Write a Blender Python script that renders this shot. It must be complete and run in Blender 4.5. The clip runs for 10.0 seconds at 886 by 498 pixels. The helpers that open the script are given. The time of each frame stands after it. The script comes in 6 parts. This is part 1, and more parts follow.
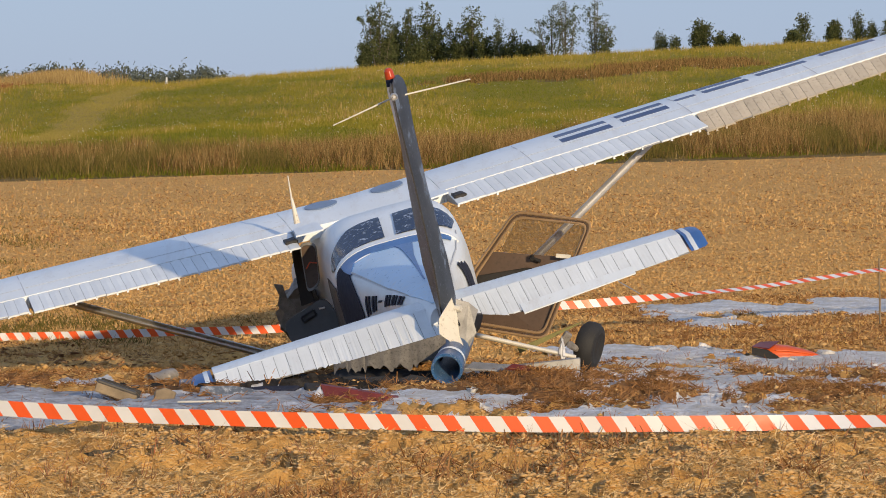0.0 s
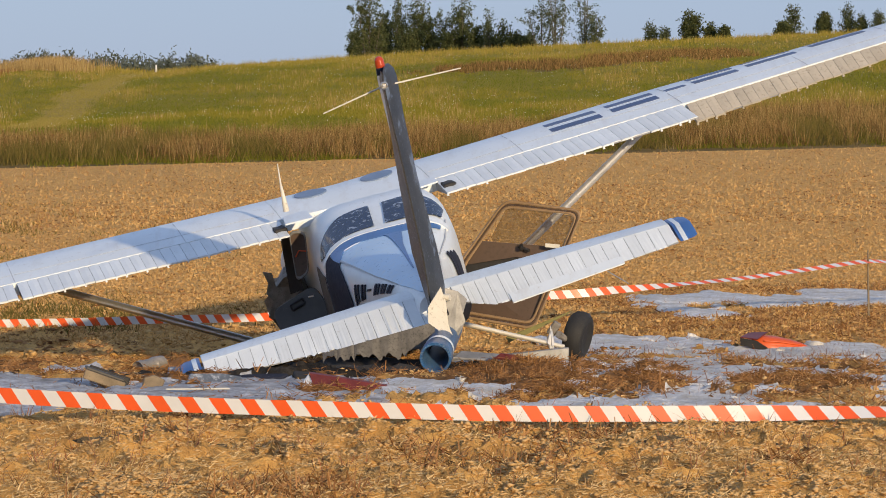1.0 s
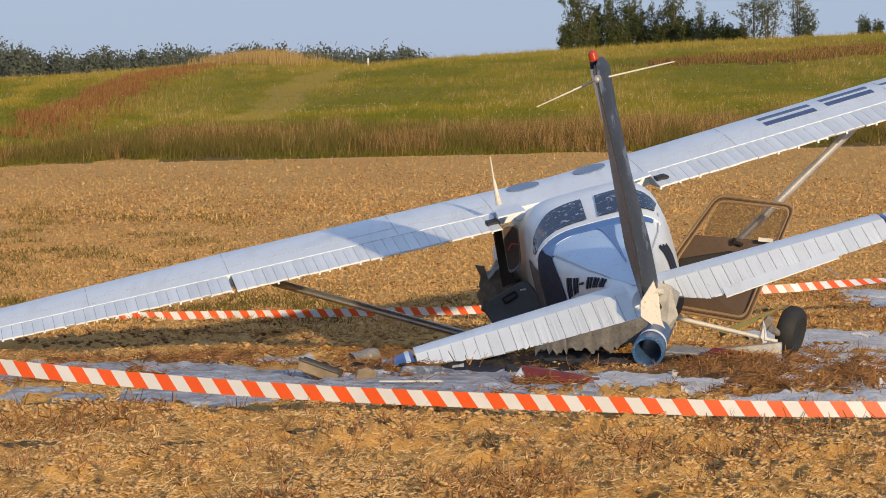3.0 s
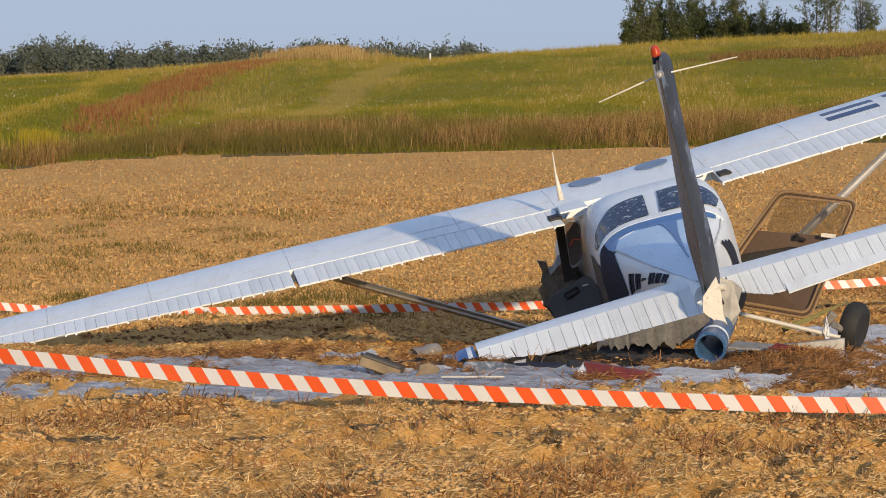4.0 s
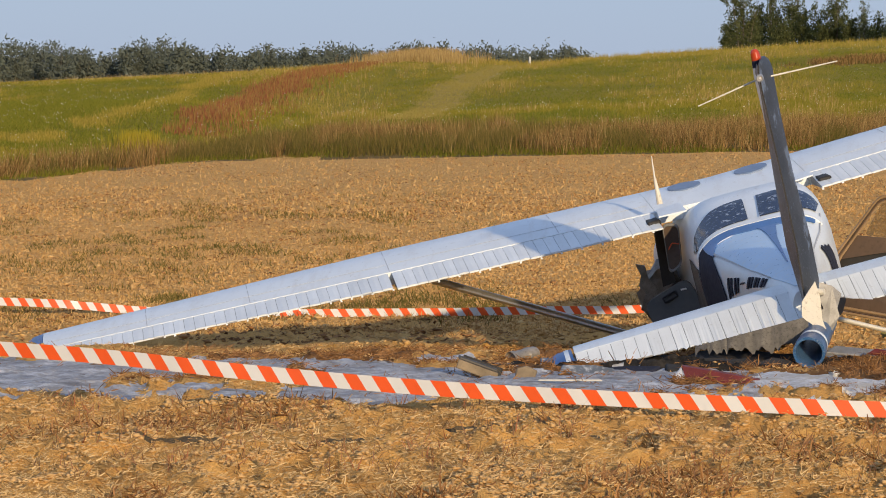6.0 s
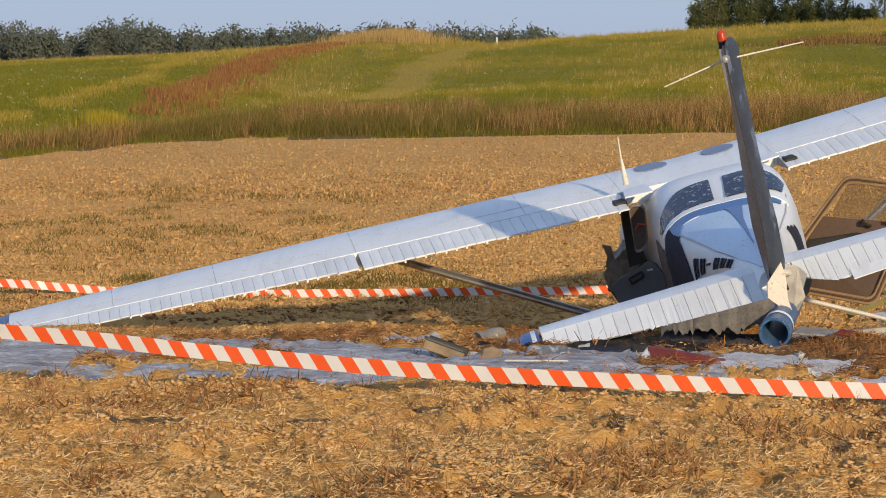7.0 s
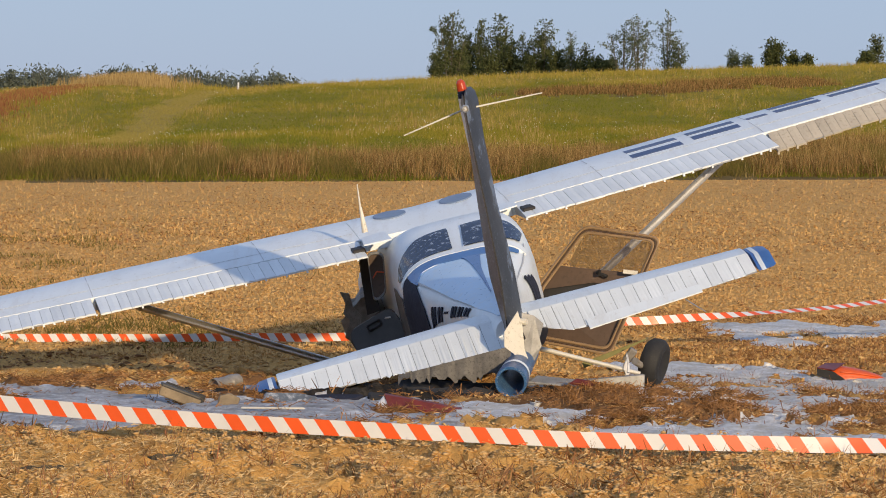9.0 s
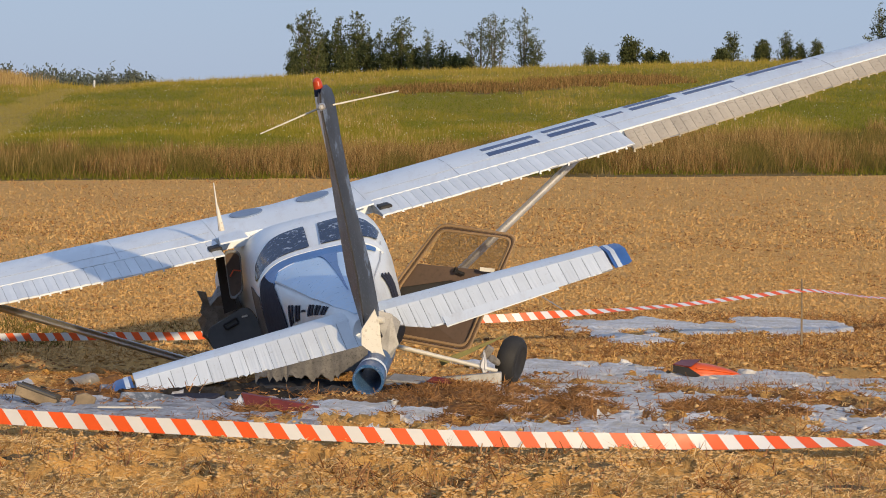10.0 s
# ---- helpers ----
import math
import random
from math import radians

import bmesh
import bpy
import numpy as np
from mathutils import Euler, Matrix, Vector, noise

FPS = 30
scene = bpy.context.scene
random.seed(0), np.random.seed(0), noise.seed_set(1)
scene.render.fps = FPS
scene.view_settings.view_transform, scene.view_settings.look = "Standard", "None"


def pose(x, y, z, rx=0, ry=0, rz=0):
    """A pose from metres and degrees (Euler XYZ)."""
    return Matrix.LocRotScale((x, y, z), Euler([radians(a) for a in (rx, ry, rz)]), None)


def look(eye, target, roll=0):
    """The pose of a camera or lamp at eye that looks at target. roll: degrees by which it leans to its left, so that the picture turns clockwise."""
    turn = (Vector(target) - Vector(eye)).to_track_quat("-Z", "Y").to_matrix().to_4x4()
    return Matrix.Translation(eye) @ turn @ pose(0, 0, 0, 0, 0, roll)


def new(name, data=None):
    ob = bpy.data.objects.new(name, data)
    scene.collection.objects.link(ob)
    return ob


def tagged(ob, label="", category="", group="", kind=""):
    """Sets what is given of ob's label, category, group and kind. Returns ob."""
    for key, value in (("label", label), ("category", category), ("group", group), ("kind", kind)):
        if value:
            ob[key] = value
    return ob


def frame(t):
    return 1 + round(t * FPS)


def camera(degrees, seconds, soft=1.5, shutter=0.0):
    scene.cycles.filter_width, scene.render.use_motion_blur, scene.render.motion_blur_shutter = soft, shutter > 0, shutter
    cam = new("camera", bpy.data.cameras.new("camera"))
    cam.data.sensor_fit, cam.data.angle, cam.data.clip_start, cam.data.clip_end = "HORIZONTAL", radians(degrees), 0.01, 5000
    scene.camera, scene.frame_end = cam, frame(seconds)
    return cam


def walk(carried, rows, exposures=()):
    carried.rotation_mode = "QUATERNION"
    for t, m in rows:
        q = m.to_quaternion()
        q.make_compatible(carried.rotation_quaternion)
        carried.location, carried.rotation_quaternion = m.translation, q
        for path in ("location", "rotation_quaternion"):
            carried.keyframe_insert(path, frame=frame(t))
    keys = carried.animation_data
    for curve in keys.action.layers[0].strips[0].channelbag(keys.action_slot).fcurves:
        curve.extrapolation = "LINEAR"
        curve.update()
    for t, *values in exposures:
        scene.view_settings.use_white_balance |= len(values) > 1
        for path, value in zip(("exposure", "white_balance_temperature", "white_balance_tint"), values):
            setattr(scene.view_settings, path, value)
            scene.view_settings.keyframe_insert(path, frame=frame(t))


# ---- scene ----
from math import cos, sin, tan, pi

# ---------------------------------------------------------------- camera
# a tripod-steady pan with a long lens, eye 1.48 m above the stubble
EYE = 1.48
cam = camera(15.4, 10.0, soft=0.95)
# seconds, yaw, pitch, lean (degrees), small sway of the eye (metres)
PAN = [
    (0.0, -2.1706, -2.0540, 0.4920, 0.016, 0.001),
    (0.5, -2.2679, -2.1669, 0.3466, 0.012, 0.001),
    (1.0, -2.3672, -2.2406, 0.1703, 0.012, -0.002),
    (1.5, -2.4078, -2.2899, -0.0184, 0.009, -0.001),
    (2.0, -1.4216, -2.3064, -0.0196, 0.001, -0.002),
    (2.5, -0.0000, -2.2800, 0.0000, -0.000, -0.000),
    (3.0, 1.3133, -2.3524, 0.0719, -0.003, -0.001),
    (3.2, 1.6486, -2.4076, 0.0907, -0.003, -0.000),
    (4.5, 2.6592, -2.4407, 0.0101, -0.005, 0.002),
    (5.0, 2.9898, -2.3252, -0.0910, -0.004, 0.000),
    (5.5, 3.7319, -2.3233, -0.0850, -0.004, 0.002),
    (5.7, 4.1010, -2.3167, -0.1167, -0.003, -0.001),
    (6.8, 4.0590, -2.6970, -0.2217, 0.002, 0.001),
    (7.0, 3.5447, -2.7175, -0.1976, 0.003, -0.001),
    (7.5, 2.7526, -2.6560, 0.0326, 0.004, 0.002),
    (8.0, 1.8852, -2.4219, -0.0815, 0.004, 0.005),
    (8.5, 0.6866, -2.1312, -0.5065, 0.006, 0.006),
    (9.0, -1.0002, -1.8647, -0.9904, 0.012, 0.007),
    (9.5, -2.3484, -1.8682, -0.9001, 0.014, 0.009),
    (10.0, -3.4906, -1.8649, -0.9043, 0.017, 0.010),
]
walk(cam, [(t, pose(x, 0, EYE + z, 0, 0, yaw) @ pose(0, 0, 0, 90 + pitch) @ pose(0, 0, 0, 0, 0, -lean)) for t, yaw, pitch, lean, x, z in PAN])

# ---------------------------------------------------------------- light
SUN_ELEV, SUN_AZ = 12.4, 21.5   # low evening sun behind the camera, to its right
world = bpy.data.worlds.new("sky")
scene.world = world
world.use_nodes = True
wn = world.node_tree.nodes
sky = wn.new("ShaderNodeTexSky")
sky.sky_type = "NISHITA"
sky.sun_disc = False
sky.sun_elevation = radians(SUN_ELEV)
sky.sun_rotation = radians(180.0 - SUN_AZ)
sky.air_density, sky.dust_density, sky.ozone_density = 1.0, 0.6, 2.5
haze = wn.new("ShaderNodeMix")   # thin evening haze over the whole dome
haze.data_type = "RGBA"
haze.inputs[0].default_value = 0.82
haze.inputs[7].default_value = (2.45, 3.15, 4.75, 1)
wn["Background"].inputs["Strength"].default_value = 0.15
world.node_tree.links.new(sky.outputs[0], haze.inputs[6])
world.node_tree.links.new(haze.outputs[2], wn["Background"].inputs["Color"])
sun = new("sun", bpy.data.lights.new("sun", "SUN"))
sun.data.energy, sun.data.angle, sun.data.color = 4.7, radians(0.6), (1.0, 0.77, 0.485)
a, e = radians(SUN_AZ), radians(SUN_ELEV)
SUN_FROM = Vector((sin(a) * cos(e), -cos(a) * cos(e), sin(e)))
sun.matrix_world = look(SUN_FROM * 50, (0, 0, 0))
scene.view_settings.exposure = -0.08

# ---------------------------------------------------------------- materials
def shader(name):
    m = bpy.data.materials.new(name)
    m.use_nodes = True
    nt = m.node_tree
    return m, nt, nt.nodes["Principled BSDF"]


def noise_node(nt, scale, detail=5, rough=0.6, coords="Object", stretch=None):
    tc = nt.nodes.new("ShaderNodeTexCoord")
    n = nt.nodes.new("ShaderNodeTexNoise")
    n.inputs["Scale"].default_value, n.inputs["Detail"].default_value, n.inputs["Roughness"].default_value = scale, detail, rough
    if stretch:
        mp = nt.nodes.new("ShaderNodeMapping")
        mp.inputs["Scale"].default_value = stretch
        nt.links.new(tc.outputs[coords], mp.inputs[0])
        nt.links.new(mp.outputs[0], n.inputs[0])
    else:
        nt.links.new(tc.outputs[coords], n.inputs[0])
    return n.outputs[0]


def ramp(nt, fac, stops):
    r = nt.nodes.new("ShaderNodeValToRGB")
    el = r.color_ramp.elements
    while len(el) < len(stops):
        el.new(0.5)
    for x, (p, c) in zip(el, stops):
        x.position, x.color = p, (*c, 1)
    nt.links.new(fac, r.inputs[0])
    return r.outputs[0]


def mix(nt, fac, a, b, kind="MIX"):
    m = nt.nodes.new("ShaderNodeMix")
    m.data_type, m.blend_type = "RGBA", kind
    for sock, val in ((m.inputs[0], fac), (m.inputs[6], a), (m.inputs[7], b)):
        if isinstance(val, (int, float)):
            sock.default_value = val
        elif isinstance(val, tuple):
            sock.default_value = (*val, 1)
        else:
            nt.links.new(val, sock)
    return m.outputs[2]


def bump(nt, bsdf, fac, strength, dist):
    b = nt.nodes.new("ShaderNodeBump")
    b.inputs["Strength"].default_value, b.inputs["Distance"].default_value = strength, dist
    nt.links.new(fac, b.inputs["Height"])
    nt.links.new(b.outputs[0], bsdf.inputs["Normal"])


def plain(name, col, rough=0.5, metal=0.0, vary=0.12, scale=6.0, dirt=None, dirt_at=(0.55, 0.75), bumps=0.0):
    """Paint, rubber, metal: a base colour with broad and fine variation, and dirt in patches."""
    m, nt, b = shader(name)
    n1 = noise_node(nt, scale)
    n2 = noise_node(nt, scale * 9, 6, 0.7)
    lo, hi = tuple(c * (1 - vary) for c in col), tuple(min(1, c * (1 + vary)) for c in col)
    c = ramp(nt, n1, [(0.3, lo), (0.7, hi)])
    if dirt:
        c = mix(nt, ramp(nt, n2, [(dirt_at[0], (0, 0, 0)), (dirt_at[1], (1, 1, 1))]), c, dirt)
    nt.links.new(c, b.inputs["Base Color"])
    r = ramp(nt, n2, [(0.2, (rough * 0.8,) * 3), (0.8, (min(1, rough * 1.2),) * 3)])
    nt.links.new(r, b.inputs["Roughness"])
    b.inputs["Metallic"].default_value = metal
    if bumps:
        bump(nt, b, n1, bumps, 0.01)
    return m


def per_piece(m, low=0.8, high=1.15):
    """Vary the colour a little from piece to piece."""
    nt = m.node_tree
    b = nt.nodes["Principled BSDF"]
    src = b.inputs["Base Color"].links[0].from_socket
    info = nt.nodes.new("ShaderNodeObjectInfo")
    f = ramp(nt, info.outputs["Random"], [(0, (low,) * 3), (1, (high,) * 3)])
    nt.links.new(mix(nt, 1.0, src, f, "MULTIPLY"), b.inputs["Base Color"])
    return m


def per_island(name, cols, rough=0.85, translucent=0.0):
    m, nt, b = shader(name)
    g = nt.nodes.new("ShaderNodeNewGeometry")
    c = ramp(nt, g.outputs["Random Per Island"], [(i / max(1, len(cols) - 1), c) for i, c in enumerate(cols)])
    nt.links.new(c, b.inputs["Base Color"])
    b.inputs["Roughness"].default_value = rough
    b.inputs["Specular IOR Level"].default_value = 0.15
    if translucent:
        tr = nt.nodes.new("ShaderNodeBsdfTranslucent")
        nt.links.new(c, tr.inputs[0])
        ms = nt.nodes.new("ShaderNodeMixShader")
        ms.inputs[0].default_value = translucent
        nt.links.new(b.outputs[0], ms.inputs[1])
        nt.links.new(tr.outputs[0], ms.inputs[2])
        nt.links.new(ms.outputs[0], nt.nodes["Material Output"].inputs[0])
    return m


def soil(name, cols, scale, fine, spec=0.1, broad=None, rough_by=0.03):
    """Ground: colour patches at three sizes with fine relief."""
    m, nt, b = shader(name)
    n1, n2, n3 = noise_node(nt, scale, 6, 0.65), noise_node(nt, fine, 6, 0.7), noise_node(nt, scale * 0.12, 4)
    c = ramp(nt, n1, [(0.3, cols[0]), (0.5, cols[1]), (0.68, cols[2])])
    c = mix(nt, ramp(nt, n2, [(0.42, (0, 0, 0)), (0.62, (0.75,) * 3)]), c, cols[3])
    if broad:
        c = mix(nt, ramp(nt, n3, [(0.45, (0, 0, 0)), (0.62, (0.8,) * 3)]), c, broad)
    nt.links.new(c, b.inputs["Base Color"])
    b.inputs["Roughness"].default_value = 0.95
    b.inputs["Specular IOR Level"].default_value = spec
    bump(nt, b, n2, 1.0, rough_by)
    return m


WHITE = plain("white_aircraft_paint", (0.725, 0.78, 0.815), 0.32, vary=0.05, scale=1.5, dirt=(0.42, 0.40, 0.36), dirt_at=(0.60, 0.82))
def streaked(m, col):
    """Long faint dirt streaks and small dark specks over a paint."""
    nt = m.node_tree
    b = nt.nodes["Principled BSDF"]
    src = b.inputs["Base Color"].links[0].from_socket
    n1 = noise_node(nt, 1.0, 6, 0.7, stretch=(9, 1.5, 4))
    n2 = noise_node(nt, 24, 3, 0.8)
    c = mix(nt, ramp(nt, n1, [(0.50, (0, 0, 0)), (0.72, (0.6,) * 3)]), src, col)
    c = mix(nt, ramp(nt, n2, [(0.68, (0, 0, 0)), (0.73, (0.7,) * 3)]), c, (0.2, 0.19, 0.18))
    nt.links.new(c, b.inputs["Base Color"])
    return m


streaked(WHITE, (0.58, 0.58, 0.57))
PANEL = per_piece(plain("white_panel_paint", (0.705, 0.75, 0.775), 0.36, vary=0.06, scale=3, dirt=(0.40, 0.38, 0.34), dirt_at=(0.60, 0.85)), 0.93, 1.05)
GROOVE = plain("dirty_joint", (0.27, 0.28, 0.30), 0.6)
NAVY = plain("navy_paint", (0.006, 0.009, 0.026), 0.85, vary=0.3, scale=3, dirt=(0.10, 0.10, 0.11), dirt_at=(0.62, 0.8))
BLUE = plain("blue_paint", (0.03, 0.11, 0.33), 0.35, vary=0.25, scale=5, dirt=(0.25, 0.28, 0.33), dirt_at=(0.6, 0.8))
MARK = plain("dark_blue_mark", (0.025, 0.055, 0.16), 0.35, vary=0.2, scale=4, dirt=(0.3, 0.32, 0.36), dirt_at=(0.66, 0.85))
WORN = plain("worn_navy_rudder", (0.026, 0.029, 0.036), 0.5, vary=0.35, scale=4, dirt=(0.09, 0.10, 0.12), dirt_at=(0.56, 0.66))


def peeled(m, col):
    """Large flakes where the dark paint has come off."""
    nt = m.node_tree
    b = nt.nodes["Principled BSDF"]
    src = b.inputs["Base Color"].links[0].from_socket
    n = noise_node(nt, 2.6, 8, 0.75, stretch=(2.2, 1.0, 0.8))
    c = mix(nt, ramp(nt, n, [(0.545, (0, 0, 0)), (0.575, (1, 1, 1))]), src, col)
    nt.links.new(c, b.inputs["Base Color"])


peeled(WORN, (0.12, 0.155, 0.22))
RUDDERSKIN = plain("stained_rudder_skin", (0.12, 0.105, 0.10), 0.45, vary=0.45, scale=5, dirt=(0.30, 0.31, 0.33), dirt_at=(0.55, 0.66))
STRUT = plain("polished_strut", (0.62, 0.61, 0.60), 0.3, 0.35, vary=0.15, scale=4, dirt=(0.3, 0.28, 0.25))
SEAM = plain("panel_seam", (0.47, 0.49, 0.52), 0.6)
BEIGE = per_piece(plain("weathered_beige_paint", (0.44, 0.39, 0.31), 0.5, vary=0.1, scale=4, dirt=(0.2, 0.17, 0.13)), 0.9, 1.08)
METAL = plain("bare_aluminium", (0.55, 0.54, 0.52), 0.35, 0.85, vary=0.15, scale=8, dirt=(0.25, 0.22, 0.19))
SHEET = plain("bent_grey_sheet", (0.22, 0.22, 0.22), 0.5, 0.3, vary=0.3, scale=9, dirt=(0.12, 0.11, 0.10))
TORN = plain("torn_grey_metal", (0.26, 0.24, 0.215), 0.5, 0.3, vary=0.3, scale=12, dirt=(0.07, 0.06, 0.05), bumps=0.4)
CREAM = plain("cream_plastic", (0.62, 0.59, 0.51), 0.5, vary=0.1, scale=5, dirt=(0.3, 0.25, 0.18))
BROWN = plain("brown_door_lining", (0.085, 0.054, 0.036), 0.6, vary=0.25, scale=4, dirt=(0.05, 0.035, 0.025))
TAN = plain("tan_door_frame", (0.30, 0.20, 0.11), 0.35, vary=0.15, scale=5, dirt=(0.12, 0.09, 0.06))
# grey skin metal, its colour darkened to carry shade; specks are dirt
SHADED_SKIN = plain("shaded_grey_skin", (0.085, 0.08, 0.075), 0.6, 0.2, vary=0.35, scale=9, dirt=(0.03, 0.028, 0.026), dirt_at=(0.5, 0.7))
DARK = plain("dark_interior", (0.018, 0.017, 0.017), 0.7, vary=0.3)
RUBBER = plain("black_rubber", (0.016, 0.016, 0.017), 0.75, vary=0.3, scale=12, dirt=(0.10, 0.085, 0.06), dirt_at=(0.58, 0.8))
ORANGE = plain("orange_plastic", (0.60, 0.085, 0.008), 0.45, vary=0.1, scale=6, dirt=(0.35, 0.16, 0.08), dirt_at=(0.62, 0.85))
RED = plain("dark_red_paint", (0.12, 0.017, 0.012), 0.35, vary=0.3, scale=8, dirt=(0.12, 0.05, 0.04))
WOOD = plain("weathered_wood", (0.20, 0.15, 0.09), 0.7, vary=0.3, scale=9, dirt=(0.07, 0.055, 0.04))
TAPE_W = plain("white_tape", (0.60, 0.61, 0.63), 0.4, vary=0.08, scale=3)
TAPE_R = plain("orange_red_tape", (0.70, 0.095, 0.018), 0.4, vary=0.1, scale=3)
BEACON = plain("red_beacon_glass", (0.42, 0.05, 0.015), 0.15, vary=0.05)
FOAM = soil("dried_foam", [(0.44, 0.42, 0.38), (0.68, 0.68, 0.69), (0.80, 0.81, 0.83), (0.48, 0.44, 0.38)], 3.0, 16)
DIRTYFOAM = soil("dirty_wet_foam", [(0.20, 0.20, 0.21), (0.46, 0.47, 0.50), (0.70, 0.71, 0.74), (0.30, 0.28, 0.26)], 4.0, 14)
SOOT = plain("sooty_foam_water", (0.12, 0.14, 0.17), 0.5, vary=0.5, scale=4, dirt=(0.5, 0.52, 0.55), dirt_at=(0.5, 0.7), bumps=0.5)
# sky reflection on the glossy deck, given as a pale blue base colour
SKY_SHEEN = plain("painted_sky_sheen", (0.44, 0.61, 0.80), 0.3, vary=0.08, scale=2, dirt=(0.55, 0.62, 0.70), dirt_at=(0.5, 0.75))
ROOFBLUE = plain("grey_blue_patch", (0.16, 0.22, 0.33), 0.4, vary=0.1)
TUBEBLUE = plain("scuffed_blue_tube", (0.03, 0.10, 0.24), 0.35, vary=0.3, scale=10, dirt=(0.35, 0.42, 0.5), dirt_at=(0.52, 0.72))
WEEDS = per_island("dead_weed", [(0.12, 0.07, 0.035), (0.25, 0.13, 0.07), (0.32, 0.12, 0.06)])
STRAWS = per_island("dry_straw", [(0.27, 0.165, 0.065), (0.50, 0.325, 0.14), (0.70, 0.49, 0.24), (0.58, 0.385, 0.175)])
FIELDSTRAW = per_island("field_straw_pale", [(0.36, 0.21, 0.078), (0.50, 0.305, 0.12), (0.60, 0.385, 0.155), (0.44, 0.26, 0.10)])
RUST = per_island("rust_brown_straw", [(0.14, 0.065, 0.025), (0.26, 0.13, 0.05), (0.38, 0.20, 0.08)])
TUFTS = per_island("stubble_tufts", [(0.34, 0.185, 0.07), (0.50, 0.30, 0.12), (0.62, 0.40, 0.17), (0.42, 0.245, 0.095), (0.56, 0.345, 0.14)], 0.95)
CLODS = per_island("earth_clods", [(0.48, 0.30, 0.128), (0.53, 0.34, 0.152), (0.57, 0.37, 0.172), (0.50, 0.315, 0.138)], 0.95)
STUBBLE = soil("stubble_field", [(0.34, 0.175, 0.055), (0.69, 0.395, 0.130), (0.76, 0.485, 0.180), (0.60, 0.325, 0.102)], 6.0, 45, broad=(0.65, 0.365, 0.117))
CHURN = soil("churned_brown_straw", [(0.12, 0.06, 0.03), (0.25, 0.13, 0.055), (0.34, 0.20, 0.09), (0.22, 0.11, 0.045)], 4.0, 30)
MEADOW = soil("meadow", [(0.16, 0.15, 0.020), (0.22, 0.195, 0.026), (0.30, 0.23, 0.040), (0.18, 0.175, 0.024)], 0.35, 2.5, broad=(0.26, 0.21, 0.036), rough_by=0.15)
DRYGRASS = soil("dry_grass_strip", [(0.10, 0.07, 0.03), (0.19, 0.13, 0.05), (0.28, 0.19, 0.08), (0.13, 0.10, 0.035)], 0.7, 4)
SORREL = soil("red_sorrel_strip", [(0.15, 0.055, 0.03), (0.24, 0.095, 0.045), (0.22, 0.13, 0.05), (0.17, 0.08, 0.035)], 0.5, 3)
TRACK = soil("mown_track", [(0.23, 0.185, 0.045), (0.30, 0.23, 0.066), (0.34, 0.25, 0.082), (0.25, 0.20, 0.050)], 0.6, 3)
YELSTRIP = soil("yellow_strip", [(0.22, 0.16, 0.04), (0.34, 0.22, 0.06), (0.40, 0.26, 0.08), (0.26, 0.19, 0.05)], 0.6, 3)
DARK_EARTH = soil("dark_earth", [(0.018, 0.016, 0.014), (0.035, 0.031, 0.027), (0.07, 0.062, 0.052), (0.03, 0.026, 0.022)], 5, 30)
# dark ground colour for a cast shadow streak
SHADOW_STREAK = soil("painted_shadow_streak", [(0.11, 0.085, 0.05), (0.17, 0.125, 0.07), (0.24, 0.17, 0.085), (0.15, 0.11, 0.06)], 6, 30)
BLADES = per_island("meadow_blades", [(0.16, 0.155, 0.017), (0.22, 0.20, 0.024), (0.31, 0.25, 0.040), (0.19, 0.18, 0.020)], 0.8, 0.3)
STALKS = per_island("pale_dry_stalks", [(0.24, 0.15, 0.055), (0.42, 0.29, 0.115), (0.52, 0.38, 0.16)], 0.85, 0.3)
GREENBLADES = per_island("fresh_green_blades", [(0.125, 0.135, 0.015), (0.165, 0.17, 0.020), (0.22, 0.21, 0.028)], 0.8, 0.3)
GOLD = per_island("golden_weed_heads", [(0.30, 0.24, 0.02), (0.42, 0.33, 0.03), (0.20, 0.18, 0.03)], 0.8, 0.3)
DRYBLADES = per_island("dry_tall_grass", [(0.09, 0.05, 0.018), (0.21, 0.115, 0.04), (0.40, 0.25, 0.095), (0.14, 0.09, 0.028), (0.09, 0.085, 0.022)], 0.85, 0.3)
EDGEBLADES = per_island("green_edge_weeds", [(0.09, 0.082, 0.020), (0.14, 0.115, 0.028), (0.23, 0.165, 0.050), (0.12, 0.10, 0.024)], 0.85, 0.3)
YELBLADES = per_island("yellow_grass_blades", [(0.22, 0.19, 0.028), (0.31, 0.25, 0.042), (0.38, 0.285, 0.065), (0.20, 0.18, 0.026)], 0.85, 0.3)
TRACKBLADES = per_island("mown_track_blades", [(0.24, 0.205, 0.046), (0.34, 0.275, 0.075), (0.28, 0.225, 0.060)], 0.85, 0.3)
REDBLADES = per_island("sorrel_blades", [(0.15, 0.05, 0.03), (0.26, 0.10, 0.045), (0.30, 0.17, 0.06), (0.20, 0.17, 0.04)], 0.85, 0.2)
FLOWERS = per_island("white_flower_heads", [(0.6, 0.58, 0.5), (0.75, 0.73, 0.65)], 0.8)
DECKBLUE = plain("blue_deck_paint", (0.040, 0.135, 0.36), 0.3, vary=0.2, scale=4, dirt=(0.25, 0.32, 0.42), dirt_at=(0.58, 0.8))
CHARCOAL = plain("charcoal_lining", (0.050, 0.046, 0.042), 0.55, vary=0.25, scale=6, dirt=(0.10, 0.09, 0.08), dirt_at=(0.6, 0.8))
OLIVE = plain("olive_webbing", (0.17, 0.16, 0.055), 0.7, vary=0.2, scale=14)
